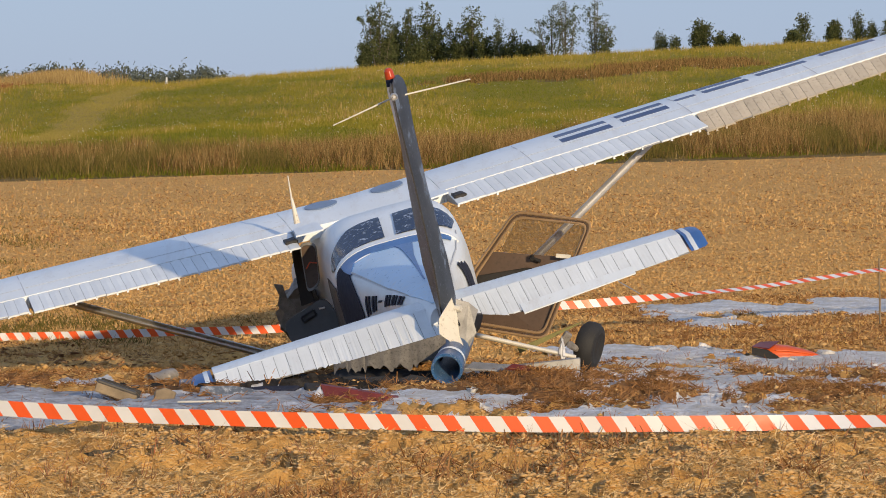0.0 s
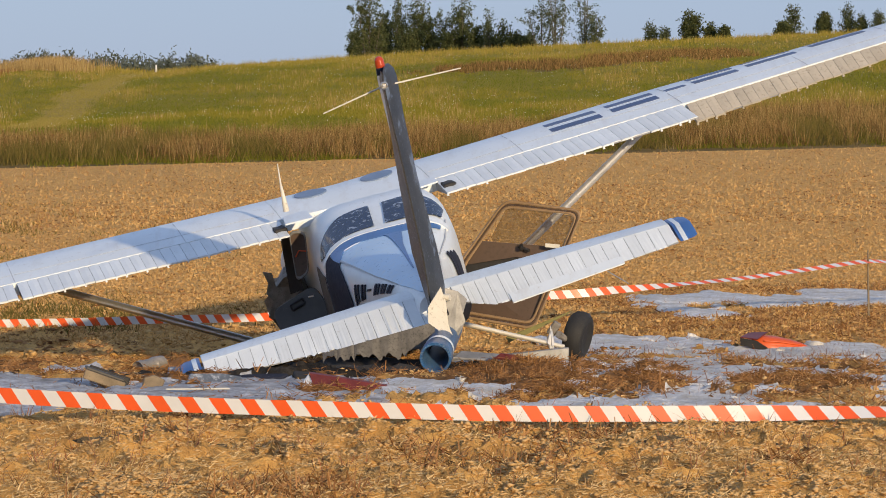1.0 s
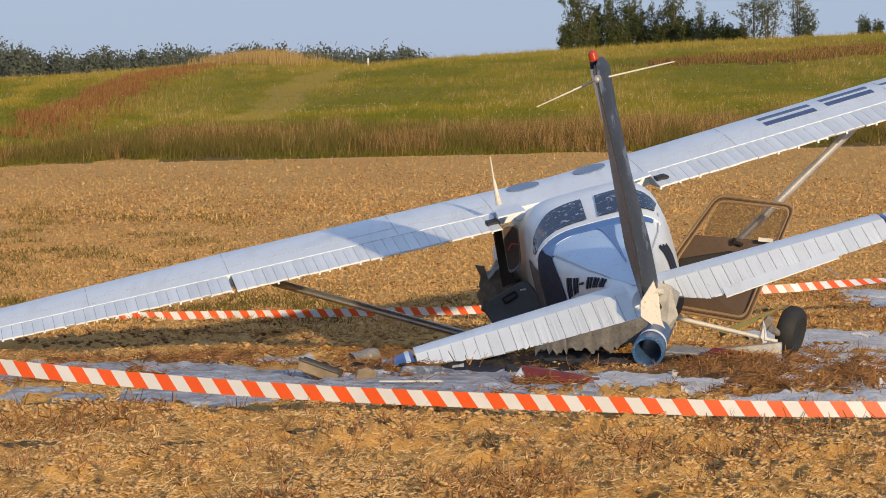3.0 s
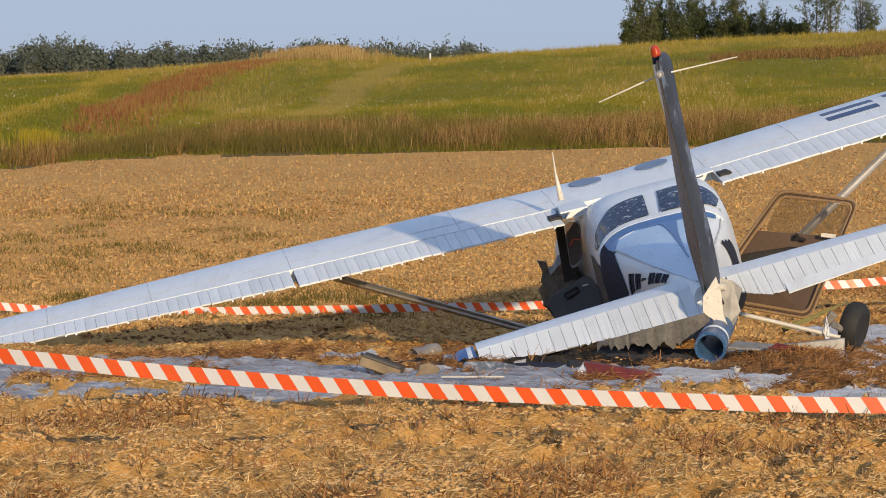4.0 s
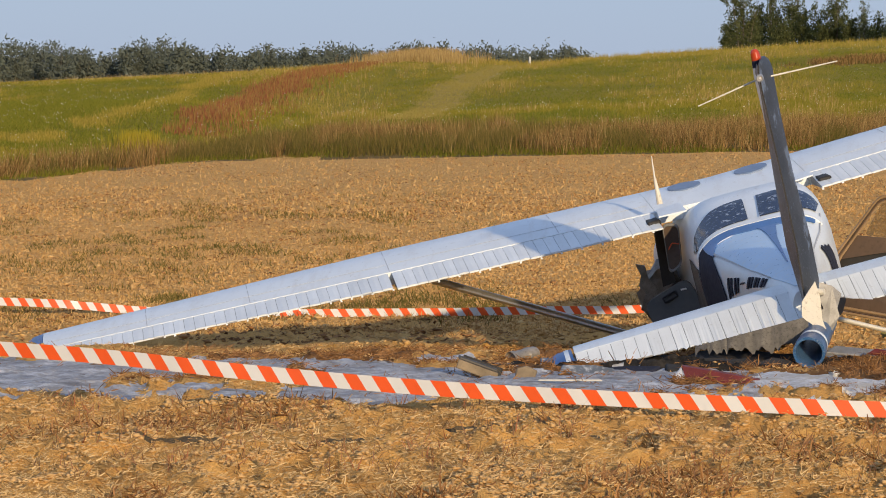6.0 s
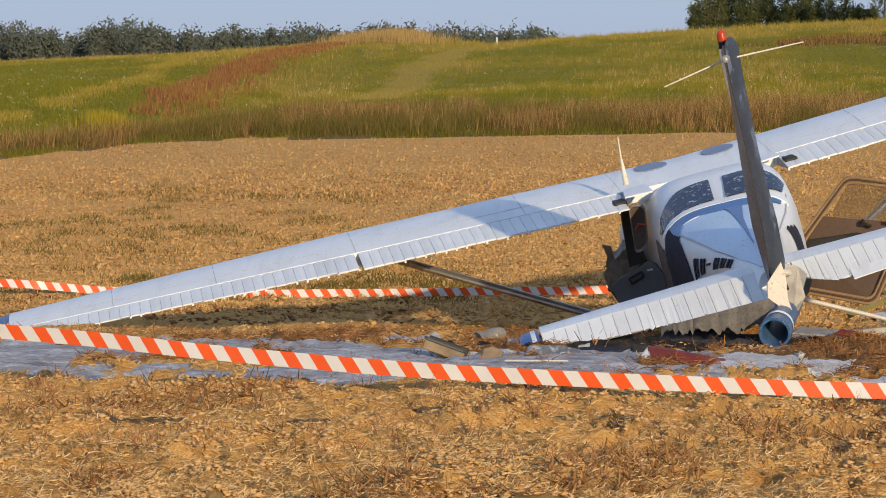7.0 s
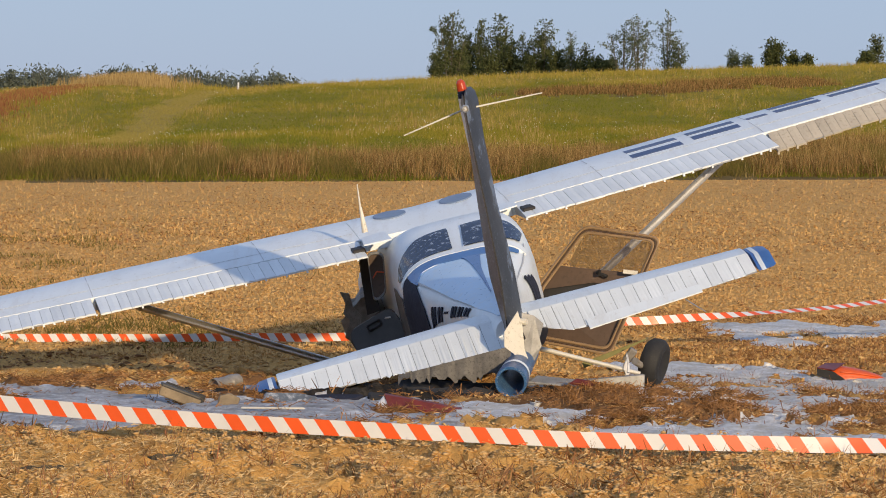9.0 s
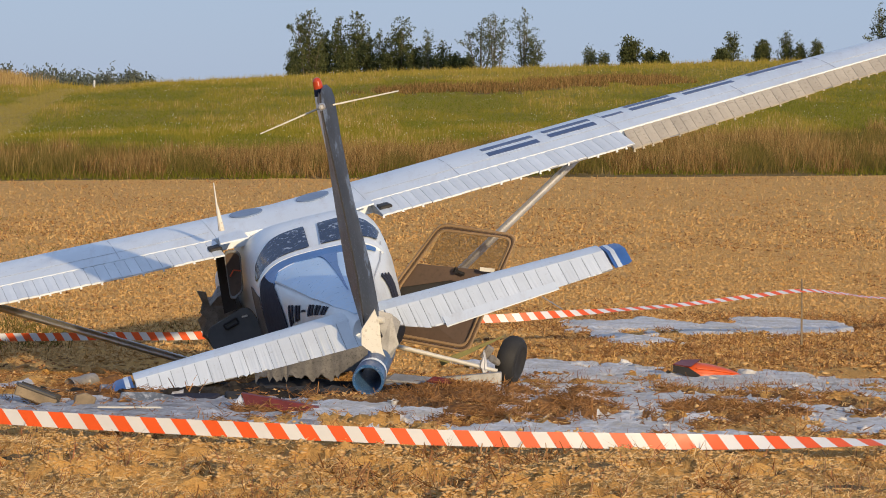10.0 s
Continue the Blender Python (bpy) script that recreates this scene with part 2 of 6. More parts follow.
BARK = plain("bark", (0.14, 0.12, 0.085), 0.9, vary=0.3, scale=5)
CONIFER = per_island("crest_foliage", [(0.045, 0.058, 0.024), (0.085, 0.100, 0.038), (0.14, 0.15, 0.058)], 0.8, 0.3)
LEAVES = per_island("broad_leaves", [(0.07, 0.09, 0.045), (0.11, 0.13, 0.065), (0.16, 0.175, 0.095)], 0.7, 0.35)
# distance haze is mixed into this leaf colour: pale, greyish, low contrast
HAZED_LEAF = per_island("hazed_far_leaves", [(0.100, 0.120, 0.102), (0.110, 0.130, 0.108), (0.124, 0.140, 0.112)], 0.8, 0.2)


def glass(name, tint, rough=0.08, mixin=0.55, dust=(0.22, 0.24, 0.28)):
    m, nt, b = shader(name)
    n = noise_node(nt, 18, 6, 0.7)
    c = ramp(nt, n, [(0.57, tint), (0.64, dust)])
    nt.links.new(c, b.inputs["Base Color"])
    b.inputs["Roughness"].default_value = rough
    b.inputs["Specular IOR Level"].default_value = 0.22
    tr = nt.nodes.new("ShaderNodeBsdfTransparent")
    ms = nt.nodes.new("ShaderNodeMixShader")
    ms.inputs[0].default_value = mixin
    nt.links.new(tr.outputs[0], ms.inputs[1])
    nt.links.new(b.outputs[0], ms.inputs[2])
    nt.links.new(ms.outputs[0], nt.nodes["Material Output"].inputs[0])
    return m


GLASS = glass("foam_flecked_cabin_glass", (0.010, 0.022, 0.060), 0.16, 0.95, (0.34, 0.40, 0.50))
DOORGLASS = glass("brown_tinted_door_glass", (0.08, 0.052, 0.024), 0.2, 0.28, (0.12, 0.085, 0.05))


# ---------------------------------------------------------------- mesh helpers
def link(name, bm, mat, parent=None, label="", smooth=True):
    me = bpy.data.meshes.new(name)
    bmesh.ops.recalc_face_normals(bm, faces=bm.faces)
    bm.to_mesh(me)
    bm.free()
    return link_mesh(name, me, mat, parent, label, smooth)


def link_mesh(name, me, mat, parent=None, label="", smooth=True):
    if mat and not me.materials:
        me.materials.append(mat)
    if smooth:
        me.polygons.foreach_set("use_smooth", [True] * len(me.polygons))
        me.set_sharp_from_angle(angle=radians(35))
    ob = new(name, me)
    if parent:
        ob.parent = parent
        if parent.type == "EMPTY":
            ob.matrix_parent_inverse = Matrix.Translation(-parent.location)
    if label:
        ob["label"] = label
    return ob


def part(name, bm, mat, parent, label="", smooth=True):
    """One mesh, given in world metres, as a part of its thing."""
    return link(name, bm, mat, parent, label, smooth)


def base(name, at, label, category, group="", kind=""):
    ob = new(name)
    ob.empty_display_size = 0.2
    ob.location = at
    return tagged(ob, label, category, group, kind)


def add_box(bm, m, sx, sy, sz, bev=0.0):
    r = bmesh.ops.create_cube(bm, size=1.0, matrix=m @ Matrix.Diagonal((sx, sy, sz, 1)))
    if bev:
        es = list({ed for v in r["verts"] for ed in v.link_edges})
        bmesh.ops.bevel(bm, geom=es, offset=bev, segments=1, affect="EDGES")


def add_rod(bm, p, q, r0, r1=None, n=10, flat=1.0):
    p, q = Vector(p), Vector(q)
    r1 = r0 if r1 is None else r1
    m = Matrix.Translation((p + q) / 2) @ (q - p).to_track_quat("Z", "Y").to_matrix().to_4x4() @ Matrix.Diagonal((1, flat, 1, 1))
    bmesh.ops.create_cone(bm, cap_ends=True, segments=n, radius1=r0, radius2=r1, depth=(q - p).length, matrix=m)


def add_rings(bm, rings, caps=True, closed=True):
    vs = [[bm.verts.new(p) for p in ring] for ring in rings]
    n = len(rings[0])
    for a, b in zip(vs, vs[1:]):
        for i in range(n if closed else n - 1):
            j = (i + 1) % n
            bm.faces.new((a[i], a[j], b[j], b[i]))
    if caps:
        bm.faces.new(vs[0])
        bm.faces.new(vs[-1][::-1])
    return vs


def add_slab(bm, pts, normal, thick):
    """A plate with that outline (points in space), thickened along the normal."""
    n = Vector(normal).normalized() * thick
    add_rings(bm, [[Vector(p) for p in pts], [Vector(p) + n for p in pts]])


def value_noise(x, y, seed):
    """Smooth noise of numpy arrays, -1 to 1."""
    def h(i, j):
        k = (i * 374761393 + j * 668265263 + seed * 1442695041) & 0x7FFFFFFF
        k = ((k ^ (k >> 13)) * 1274126177) & 0x7FFFFFFF
        return ((k ^ (k >> 16)) & 0xFFFF) / 32767.5 - 1.0
    xi, yi = np.floor(x).astype(np.int64), np.floor(y).astype(np.int64)
    fx, fy = x - xi, y - yi
    fx, fy = fx * fx * (3 - 2 * fx), fy * fy * (3 - 2 * fy)
    return (h(xi, yi) * (1 - fx) + h(xi + 1, yi) * fx) * (1 - fy) + (h(xi, yi + 1) * (1 - fx) + h(xi + 1, yi + 1) * fx) * fy

# ---------------------------------------------------------------- the land
FIELD_Y = (0, 12, 15, 20.5, 24, 26, 28, 31, 35, 50, 75, 98)
FIELD_Z = (0.10, 0.04, 0.0, -0.12, -0.30, -0.44, -0.51, -0.56, -0.55, -0.42, -0.10, 0.28)
RIDGE = 220.0
RIDGE_X = (-2000, -60, -44.5, -36.7, -29, -23.3, -19.5, -16.4, -13.8, -10, -6.2, 1.5, 9, 16, 25.3, 33, 37, 55, 2000)
RIDGE_Z = (2.4, 2.9, 3.4, 3.8, 4.18, 4.48, 4.85, 5.15, 5.0, 4.72, 5.1, 5.6, 6.07, 6.4, 6.8, 7.13, 7.3, 7.6, 7.6)


def edge_y(x):
    """Where the stubble ends and the rough grass begins."""
    return 98 + 0.7 * value_noise(x / 7.0, x * 0 + 3.3, 5) + 0.35 * value_noise(x / 1.1, x * 0 + 1.3, 6) - np.clip((-14.6 - x) * 8, 0, 45)


def field_z(x, y):
    """The stubble without its clods: a long dip, rising to the right further off."""
    return np.interp(y, FIELD_Y, FIELD_Z) + (0.02 + 0.021 * np.clip(x, -45, 45)) * np.clip((y - 35) / 63, 0, 1)


# where fire fighting foam lies: centre, radii, weight
FOAM_AT = ((-2.1, 19.6, 2.7, 1.9, 0.25), (-3.6, 19.0, 1.6, 1.6, 0.1), (0.3, 18.9, 1.6, 1.1, 0.05), (-0.7, 18.9, 1.3, 1.3, 0.42), (2.4, 20.6, 1.9, 2.6, 0.18), (3.5, 19.0, 1.7, 2.4, 0.18), (3.6, 23.6, 1.8, 2.4, 0.20), (2.3, 23.6, 0.8, 1.4, 0.12), (2.9, 28.4, 0.9, 1.6, 0.12), (4.7, 27.2, 1.5, 1.2, 0.10), (4.6, 21.6, 1.2, 2.4, 0.22), (4.15, 34.0, 0.6, 0.9, 0.20), (4.9, 36.0, 1.05, 1.3, 0.42), (6.0, 36.5, 0.8, 1.0, 0.30), (1.6, 17.3, 2.2, 1.0, -0.12), (-1.1, 17.3, 1.2, 0.9, -0.1), (3.4, 17.6, 1.0, 0.9, -0.05))


def foam_field(x, y):
    f = np.full(x.shape, -1.0)
    for a, b, rx, ry, k in FOAM_AT:
        f = np.maximum(f, k + 0.62 - np.hypot((x - a) / rx, (y - b) / ry) ** 2 * 0.62)
    n = 0.46 * value_noise(x / 0.75, y / 1.1, 61) + 0.34 * value_noise(x / 0.3, y / 0.45, 62) + 0.2 * value_noise(x / 0.12, y / 0.16, 63) + 0.1 * value_noise(x / 0.06, y / 0.07, 64)
    n = n + 0.42 * value_noise(x / 0.26, y / 1.5, 75) * np.clip((x - 1.0) / 0.8, 0, 1) * np.clip((31 - y) / 2, 0.35, 1) + 0.28 * value_noise(x / 0.13, y / 0.4, 78)
    dry = np.exp(-((x - 1.55) / 1.1) ** 2 - ((y - 19.3) / 0.8) ** 2) * 0.6
    soot = np.exp(-((x - 0.15) / 0.75) ** 2 - ((y - 20.5) / 0.65) ** 2) * 1.3
    return f + 1.15 * n - 0.27 - dry - soot


def bare_soil(x, y):
    """Above 0 where crumbled earth lies bare between the straw."""
    return value_noise(x / 0.36, y / 0.55, 91) + 0.6 * value_noise(x / 0.14, y / 0.2, 92) - 0.1


def lumpy(x, y):
    """Crumbly clods: rounded humps with rough crumbs on them, in patches."""
    wx, wy = x + 0.05 * value_noise(x / 0.13, y / 0.13, 14), y + 0.05 * value_noise(x / 0.13, y / 0.13, 15)
    hump = 1 - np.abs(value_noise(wx / 0.15, wy / 0.19, 3)) * 2
    small = 1 - np.abs(value_noise(wx / 0.062, wy / 0.075, 9)) * 2
    patch = 0.55 + 0.45 * value_noise(x / 0.7, y / 0.8, 13)
    return 0.055 * hump * patch + 0.026 * small * patch + 0.012 * value_noise(x / 0.03, y / 0.036, 4) + 0.005 * value_noise(x / 0.016, y / 0.019, 6)


def land(x, y, clods=True):
    x, y = np.asarray(x, float), np.asarray(y, float)
    z = field_z(x, y)
    e = edge_y(x)
    s = np.clip((y - e) / np.maximum(RIDGE - e, 1), 0, 1)
    s2 = 0.75 * s + 0.25 * s * s * (3 - 2 * s)
    top = np.interp(x, RIDGE_X, RIDGE_Z)
    ze = field_z(x, e) + 0.25 * np.clip((x + 14.5) / 2.5, 0.1, 1)
    hill = ze + (top - ze) * s2 + 0.25 * value_noise(x / 14, y / 20, 11) * np.clip(s * 6, 0, 1) * np.clip((1 - s) * 4, 0.15, 1)
    yy = np.clip(y, RIDGE, 480)
    far = EYE + (np.interp(x * RIDGE / np.maximum(y, RIDGE), RIDGE_X, RIDGE_Z) - EYE) * yy / RIDGE - 0.004 * (yy - RIDGE)
    hill = np.where(y > RIDGE, far, hill)
    w = np.clip((y - e) / 2.0, 0, 1)
    z = z * (1 - w) + hill * w
    if clods:
        near = np.clip((45 - y) / 15, 0.15, 1) * (1 - w) * (1 - 0.72 * np.clip(foam_field(x, y) * 4 + 0.4, 0, 1))
        z = z + near * (0.035 * value_noise(x / 0.9, y / 0.9, 1) + 0.025 * value_noise(x / 0.3, y / 0.34, 2) + lumpy(x, y) + 0.06 * np.clip(bare_soil(x, y), 0, 0.8) * np.interp(y, (10, 14.6, 15.2, 18), (1, 1, 0.3, 0.3)))
        heap = np.exp(-((x - 1.6) / 1.2) ** 2 - ((y - 19.2) / 0.9) ** 2) * 0.05 + np.exp(-((x + 1.3) / 0.5) ** 2 - ((y - 22.2) / 0.25) ** 2) * 0.10
        z = z + heap * (0.7 + 0.6 * value_noise(x / 0.2, y / 0.2, 8))
    return z


def ground_at(x, y):
    return float(land(np.array([x]), np.array([y]), False)[0])


def spread(lo, hi, step, far, grow=1.12):
    mid = list(np.arange(lo, hi, step))
    out, d, p = [], step, hi
    while p < far[1]:
        out.append(p)
        d *= grow
        p += d
    pre, d, p = [], step, lo
    while p > far[0]:
        d *= grow
        p -= d
        pre.append(p)
    return np.array(pre[::-1] + mid + out + [far[1]])


def grid_mesh(name, xs, ys, z):
    nx, ny = len(xs), len(ys)
    co = np.empty((ny, nx, 3))
    co[..., 0], co[..., 1], co[..., 2] = xs[None, :], ys[:, None], z
    i = np.arange(nx * ny).reshape(ny, nx)
    quads = np.stack([i[:-1, :-1], i[:-1, 1:], i[1:, 1:], i[1:, :-1]], -1).reshape(-1, 4)
    return mesh_of(name, co.reshape(-1, 3), quads)


def mesh_of(name, co, polys):
    """A mesh from numpy arrays: points, and faces of one size."""
    me = bpy.data.meshes.new(name)
    k = polys.shape[1]
    me.vertices.add(len(co))
    me.vertices.foreach_set("co", co.astype(np.float32).ravel())
    me.loops.add(polys.size)
    me.loops.foreach_set("vertex_index", polys.astype(np.int32).ravel())
    me.polygons.add(len(polys))
    me.polygons.foreach_set("loop_start", np.arange(0, polys.size, k, dtype=np.int32))
    me.update(calc_edges=True)
    return me


def seg_dist(x, y, a, b):
    ax, ay, bx, by = *a, *b
    t = np.clip(((x - ax) * (bx - ax) + (y - ay) * (by - ay)) / ((bx - ax) ** 2 + (by - ay) ** 2), 0, 1)
    return np.hypot(x - ax - t * (bx - ax), y - ay - t * (by - ay))


def churned(x, y):
    """1 where the crash has torn up the stubble."""
    return 1.25 - np.hypot((x - 0.6) / 4.6, (y - 20.6) / 3.6) + 0.5 * value_noise(x / 0.7, y / 0.7, 21) + 0.3 * value_noise(x / 0.25, y / 0.25, 22)


def strip_dist(x, y, line):
    """Distance to a bent line."""
    d = seg_dist(x, y, line[0], line[1])
    for a, b in zip(line[1:], line[2:]):
        d = np.minimum(d, seg_dist(x, y, a, b))
    return d


MOWN = ((-10.6, 216), (-10.9, 187), (-10.8, 158), (-10.7, 145), (-10.2, 122))
RED_STRIP = ((-19.0, 200), (-18.8, 167), (-18.4, 145), (-17.5, 123), (-16.9, 110))
YELLOW_STRIP = ((-27.9, 206), (-22.6, 151), (-19.8, 121), (-19.5, 102), (-19.4, 94))


def rough_width(x):
    """How deep the belt of tall rough grass is."""
    return np.interp(x, (-18, -15.5, -12, 0, 8, 14), (5, 9, 14, 10, 13, 22))


def zone(x, y):
    """0 stubble, 1 torn straw, 2 meadow, 3 dry strip, 4 red strip, 5 mown track, 6 painted shadow streak, 7 yellow
    strip, 8 dark earth.
    """
    e = edge_y(x) + 0.5 * value_noise(x / 0.8, y / 3, 31)
    k = np.zeros(x.shape, np.int32)
    k[churned(x, y) > 0.62] = 1
    # broken shadow line across the foreground, painted as a ground zone
    k[(np.abs(y - 14.45 - 0.22 * value_noise(x / 1.3, x * 0, 35)) < 0.10 + 0.10 * value_noise(x / 0.2, y / 0.2, 36)) & (value_noise(x / 0.55, y / 0.5, 37) > 0.05)] = 6
    # near-black ground in a ragged oval below the tailplane
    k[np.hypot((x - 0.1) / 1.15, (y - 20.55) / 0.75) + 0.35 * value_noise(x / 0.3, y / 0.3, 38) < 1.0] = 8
    k[(y > e)] = 2
    jit = value_noise(x / 2.5, y / 6, 33) + 0.6 * value_noise(x / 0.7, y / 2.5, 34)
    k[(y > e) & (y < e + rough_width(x) + 4 * jit)] = 3
    k[(y > e + 4) & (strip_dist(x, y, ((9, 173), (17, 175), (23, 192))) + 2.2 * jit < 3.2)] = 3
    k[(y > e + 4) & (strip_dist(x, y, MOWN) + 0.25 * jit < np.interp(y, (120, 160, 210), (1.2, 1.0, 0.7)))] = 5
    k[(y > e + 1) & (strip_dist(x, y, YELLOW_STRIP) + 0.4 * jit < np.interp(y, (95, 150, 200), (0.22, 0.5, 0.9)))] = 7
    k[(y > e + 4) & (strip_dist(x, y, RED_STRIP) + 0.5 * jit < np.interp(y, (108, 130, 150, 170, 200), (0.15, 0.3, 0.6, 0.85, 0.7)))] = 4
    return k


xs = spread(-4.0, 4.0, 0.025, (-1800, 1800), 1.085)
ys = spread(12.2, 17.0, 0.032, (-60, 17.0), 1.12)[:-1]
ys = np.concatenate([ys, np.arange(17.0, 23.0, 0.05), spread(23.0, 24.0, 0.055, (22.99, 3500), 1.022)[1:]])
gx, gy = np.meshgrid(xs, ys)
me = grid_mesh("ground", xs, ys, land(gx, gy))
for m in (STUBBLE, CHURN, MEADOW, DRYGRASS, SORREL, TRACK, SHADOW_STREAK, YELSTRIP, DARK_EARTH):
    me.materials.append(m)
cx, cy = np.meshgrid((xs[1:] + xs[:-1]) / 2, (ys[1:] + ys[:-1]) / 2)
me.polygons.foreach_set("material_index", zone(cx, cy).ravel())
ground = link_mesh("ground", me, None)
tagged(ground, "dry stubble field rising to a grassy meadow hill", "ground", kind="structure")


def scatter_blades(name, mat, pts, h0, h1, w, lean, n, label, category="grass", seed=1, clods=False, head=0.0):
    """Upright tapered blades, n to a tuft."""
    rng = np.random.default_rng(seed)
    pts = np.repeat(pts, n, axis=0)
    k = len(pts)
    spreadr = rng.normal(0, 1, (k, 2)) * w * 5
    x, y = pts[:, 0] + spreadr[:, 0], pts[:, 1] + spreadr[:, 1]
    z = land(x, y, clods) - 0.01
    h = rng.uniform(h0, h1, k)
    th = rng.uniform(-0.9, 0.9, k)
    dx, dy = np.cos(th) * w / 2, np.sin(th) * w / 2
    lx, ly = rng.normal(0, lean, k) * h, rng.normal(0, lean, k) * h
    z, h = z + h * head, h * (1 - head)
    co = np.empty((k, 3, 3))
    co[:, 0] = np.stack([x - dx, y - dy, z], 1)
    co[:, 1] = np.stack([x + dx, y + dy, z], 1)
    co[:, 2] = np.stack([x + lx, y + ly, z + h], 1)
    ob = link_mesh(name, mesh_of(name, co.reshape(-1, 3), np.arange(k * 3).reshape(k, 3)), mat, smooth=False)
    return tagged(ob, label, category, kind="stuff")


rng = np.random.default_rng(7)


def fan(n, y0, y1, u0=-0.215, u1=0.215):
    """Points spread evenly as seen along the field: more where it is near."""
    y = 1 / rng.uniform(1 / y1, 1 / y0, n)
    return np.stack([rng.uniform(u0, u1, n) * y, y], 1)


p = fan(120000, 60, 126, -0.225, 0.225)
d = p[:, 1] - edge_y(p[:, 0])
p = p[(d > 0.1) & (d < rough_width(p[:, 0]) + 2 + 3 * value_noise(p[:, 0] / 1.5, p[:, 1] / 4, 40))]
d = p[:, 1] - edge_y(p[:, 0])
tone = value_noise(p[:, 0] / 1.6, p[:, 1] / 9, 41) + 0.7 * value_noise(p[:, 0] / 0.55, p[:, 1] / 4, 42)
tone = np.where(p[:, 0] < -15.4, tone + 0.5, tone)
thicket = (p[:, 0] < -9.5) & (p[:, 0] > -15.6) & (d < 9)
tone = np.where(thicket, tone - 0.12, tone)
thin = rng.uniform(0, 1, len(p)) < np.interp(d, (0, 6, 14, 24), (1.0, 0.85, 0.6, 0.45))
scatter_blades("tall_dry_grass", DRYBLADES, p[(tone > -0.15) & thin], 0.12, 0.70, 0.022, 0.34, 5, "tall dry brown grass along the field edge", seed=2)
scatter_blades("tall_green_grass", EDGEBLADES, p[(tone <= -0.15) & thin], 0.12, 0.62, 0.026, 0.36, 5, "tall dark green weeds along the field edge", seed=9)
q = p[(tone > -0.45) & (rng.uniform(0, 1, len(p)) < 0.20 + 0.18 * np.clip(tone, -1, 1))]
scatter_blades("pale_stalks", STALKS, q, 0.30, 0.85, 0.013, 0.2, 3, "pale dry grass stalks standing along the field edge", seed=16)
q = p[(d < 2.4) & (value_noise(p[:, 0] / 1.2, p[:, 1] / 3, 46) > -0.3)]
scatter_blades("edge_grass", GREENBLADES, np.concatenate([q, q + 0.11, q - 0.13]), 0.05, 0.22, 0.03, 0.4, 5, "low green grass at the edge of the stubble", seed=12)
q = np.stack([rng.normal(-16.55, 0.22, 260), rng.normal(99.5, 0.9, 260)], 1)
scatter_blades("golden_weeds", GOLD, q, 0.3, 0.7, 0.03, 0.12, 5, "yellow flowering weeds at the corner of the field", "flowers", seed=21)
p = fan(190000, 70, 232, -0.225, 0.225)
k = zone(p[:, 0], p[:, 1])
m = p[k == 2]
tone = value_noise(m[:, 0] / 5, m[:, 1] / 16, 43) + 0.7 * value_noise(m[:, 0] / 1.4, m[:, 1] / 6, 44) + np.clip((m[:, 1] - 185) / 30, -0.3, 0.9)
tone = np.where((m[:, 0] < -17) & (m[:, 1] < 150), tone - 0.5, tone)
scatter_blades("green_meadow_grass", GREENBLADES, m[tone < -0.5], 0.035, 0.137, 0.035, 0.55, 3, "fresh green meadow grass on the hill", seed=22)
scatter_blades("meadow_grass", BLADES, m[(tone >= -0.5) & (tone < 0.35)], 0.042, 0.173, 0.035, 0.55, 3, "green and yellow meadow grass on the hill", seed=3)
scatter_blades("yellow_grass", YELBLADES, m[tone >= 0.35], 0.056, 0.202, 0.033, 0.55, 3, "yellowed meadow grass on the hill", seed=13)
q = m[(rng.uniform(0, 1, len(m)) < 0.10) & (tone > -0.2)]
scatter_blades("meadow_stalks", STALKS, q, 0.16, 0.42, 0.018, 0.18, 3, "dry stalks among the meadow grass", seed=23)
q = p[k == 5]
q = np.repeat(q, 3, axis=0) + rng.normal(0, 0.25, (len(q) * 3, 2))
scatter_blades("mown_grass", TRACKBLADES, q, 0.02, 0.07, 0.05, 0.5, 3, "short mown yellow grass", seed=17)
q = p[k == 4]
scatter_blades("red_sorrel", REDBLADES, np.concatenate([q, q + 0.3, q - 0.25]), 0.10, 0.34, 0.035, 0.22, 3, "rust red sorrel growing in a strip", seed=4)
near_red = strip_dist(p[:, 0], p[:, 1], RED_STRIP)
q = p[(k == 2) & (near_red < 2.4) & (p[:, 0] > np.interp(p[:, 1], (110, 145, 200), (-17.2, -18.6, -19.2))) & (rng.uniform(0, 1, len(p)) < 0.38 - near_red / 6.5)]
scatter_blades("rusty_stalks", REDBLADES, q, 0.15, 0.45, 0.03, 0.2, 4, "rusty stalks spreading beside the red strip", seed=24)
q = p[k == 7]
scatter_blades("yellow_strip_grass", YELBLADES, np.concatenate([q, q + 0.2]), 0.05, 0.2, 0.04, 0.3, 3, "dry yellow grass in a strip", seed=25)
q = p[(k == 3) & (p[:, 1] > edge_y(p[:, 0]) + 30)]
scatter_blades("dark_meadow_weeds", DRYBLADES, np.concatenate([q, q + 0.2]), 0.12, 0.38, 0.035, 0.25, 4, "darker weeds in a band across the meadow", seed=18)
q = m[(rng.uniform(0, 1, len(m)) < 0.016)]
scatter_blades("white_flowers", FLOWERS, q, 0.22, 0.36, 0.024, 0.02, 2, "white wild flower heads in the meadow", "flowers", seed=14, head=0.88)
q = fan(2600, 205, 226, -0.13, 0.22)
scatter_blades("crest_grass", YELBLADES, q, 0.12, 0.45, 0.03, 0.15, 4, "tall seed heads along the hill crest", seed=15)
q = np.stack([rng.normal(-16.8, 1.6, 1500), rng.uniform(200, 222, 1500)], 1)
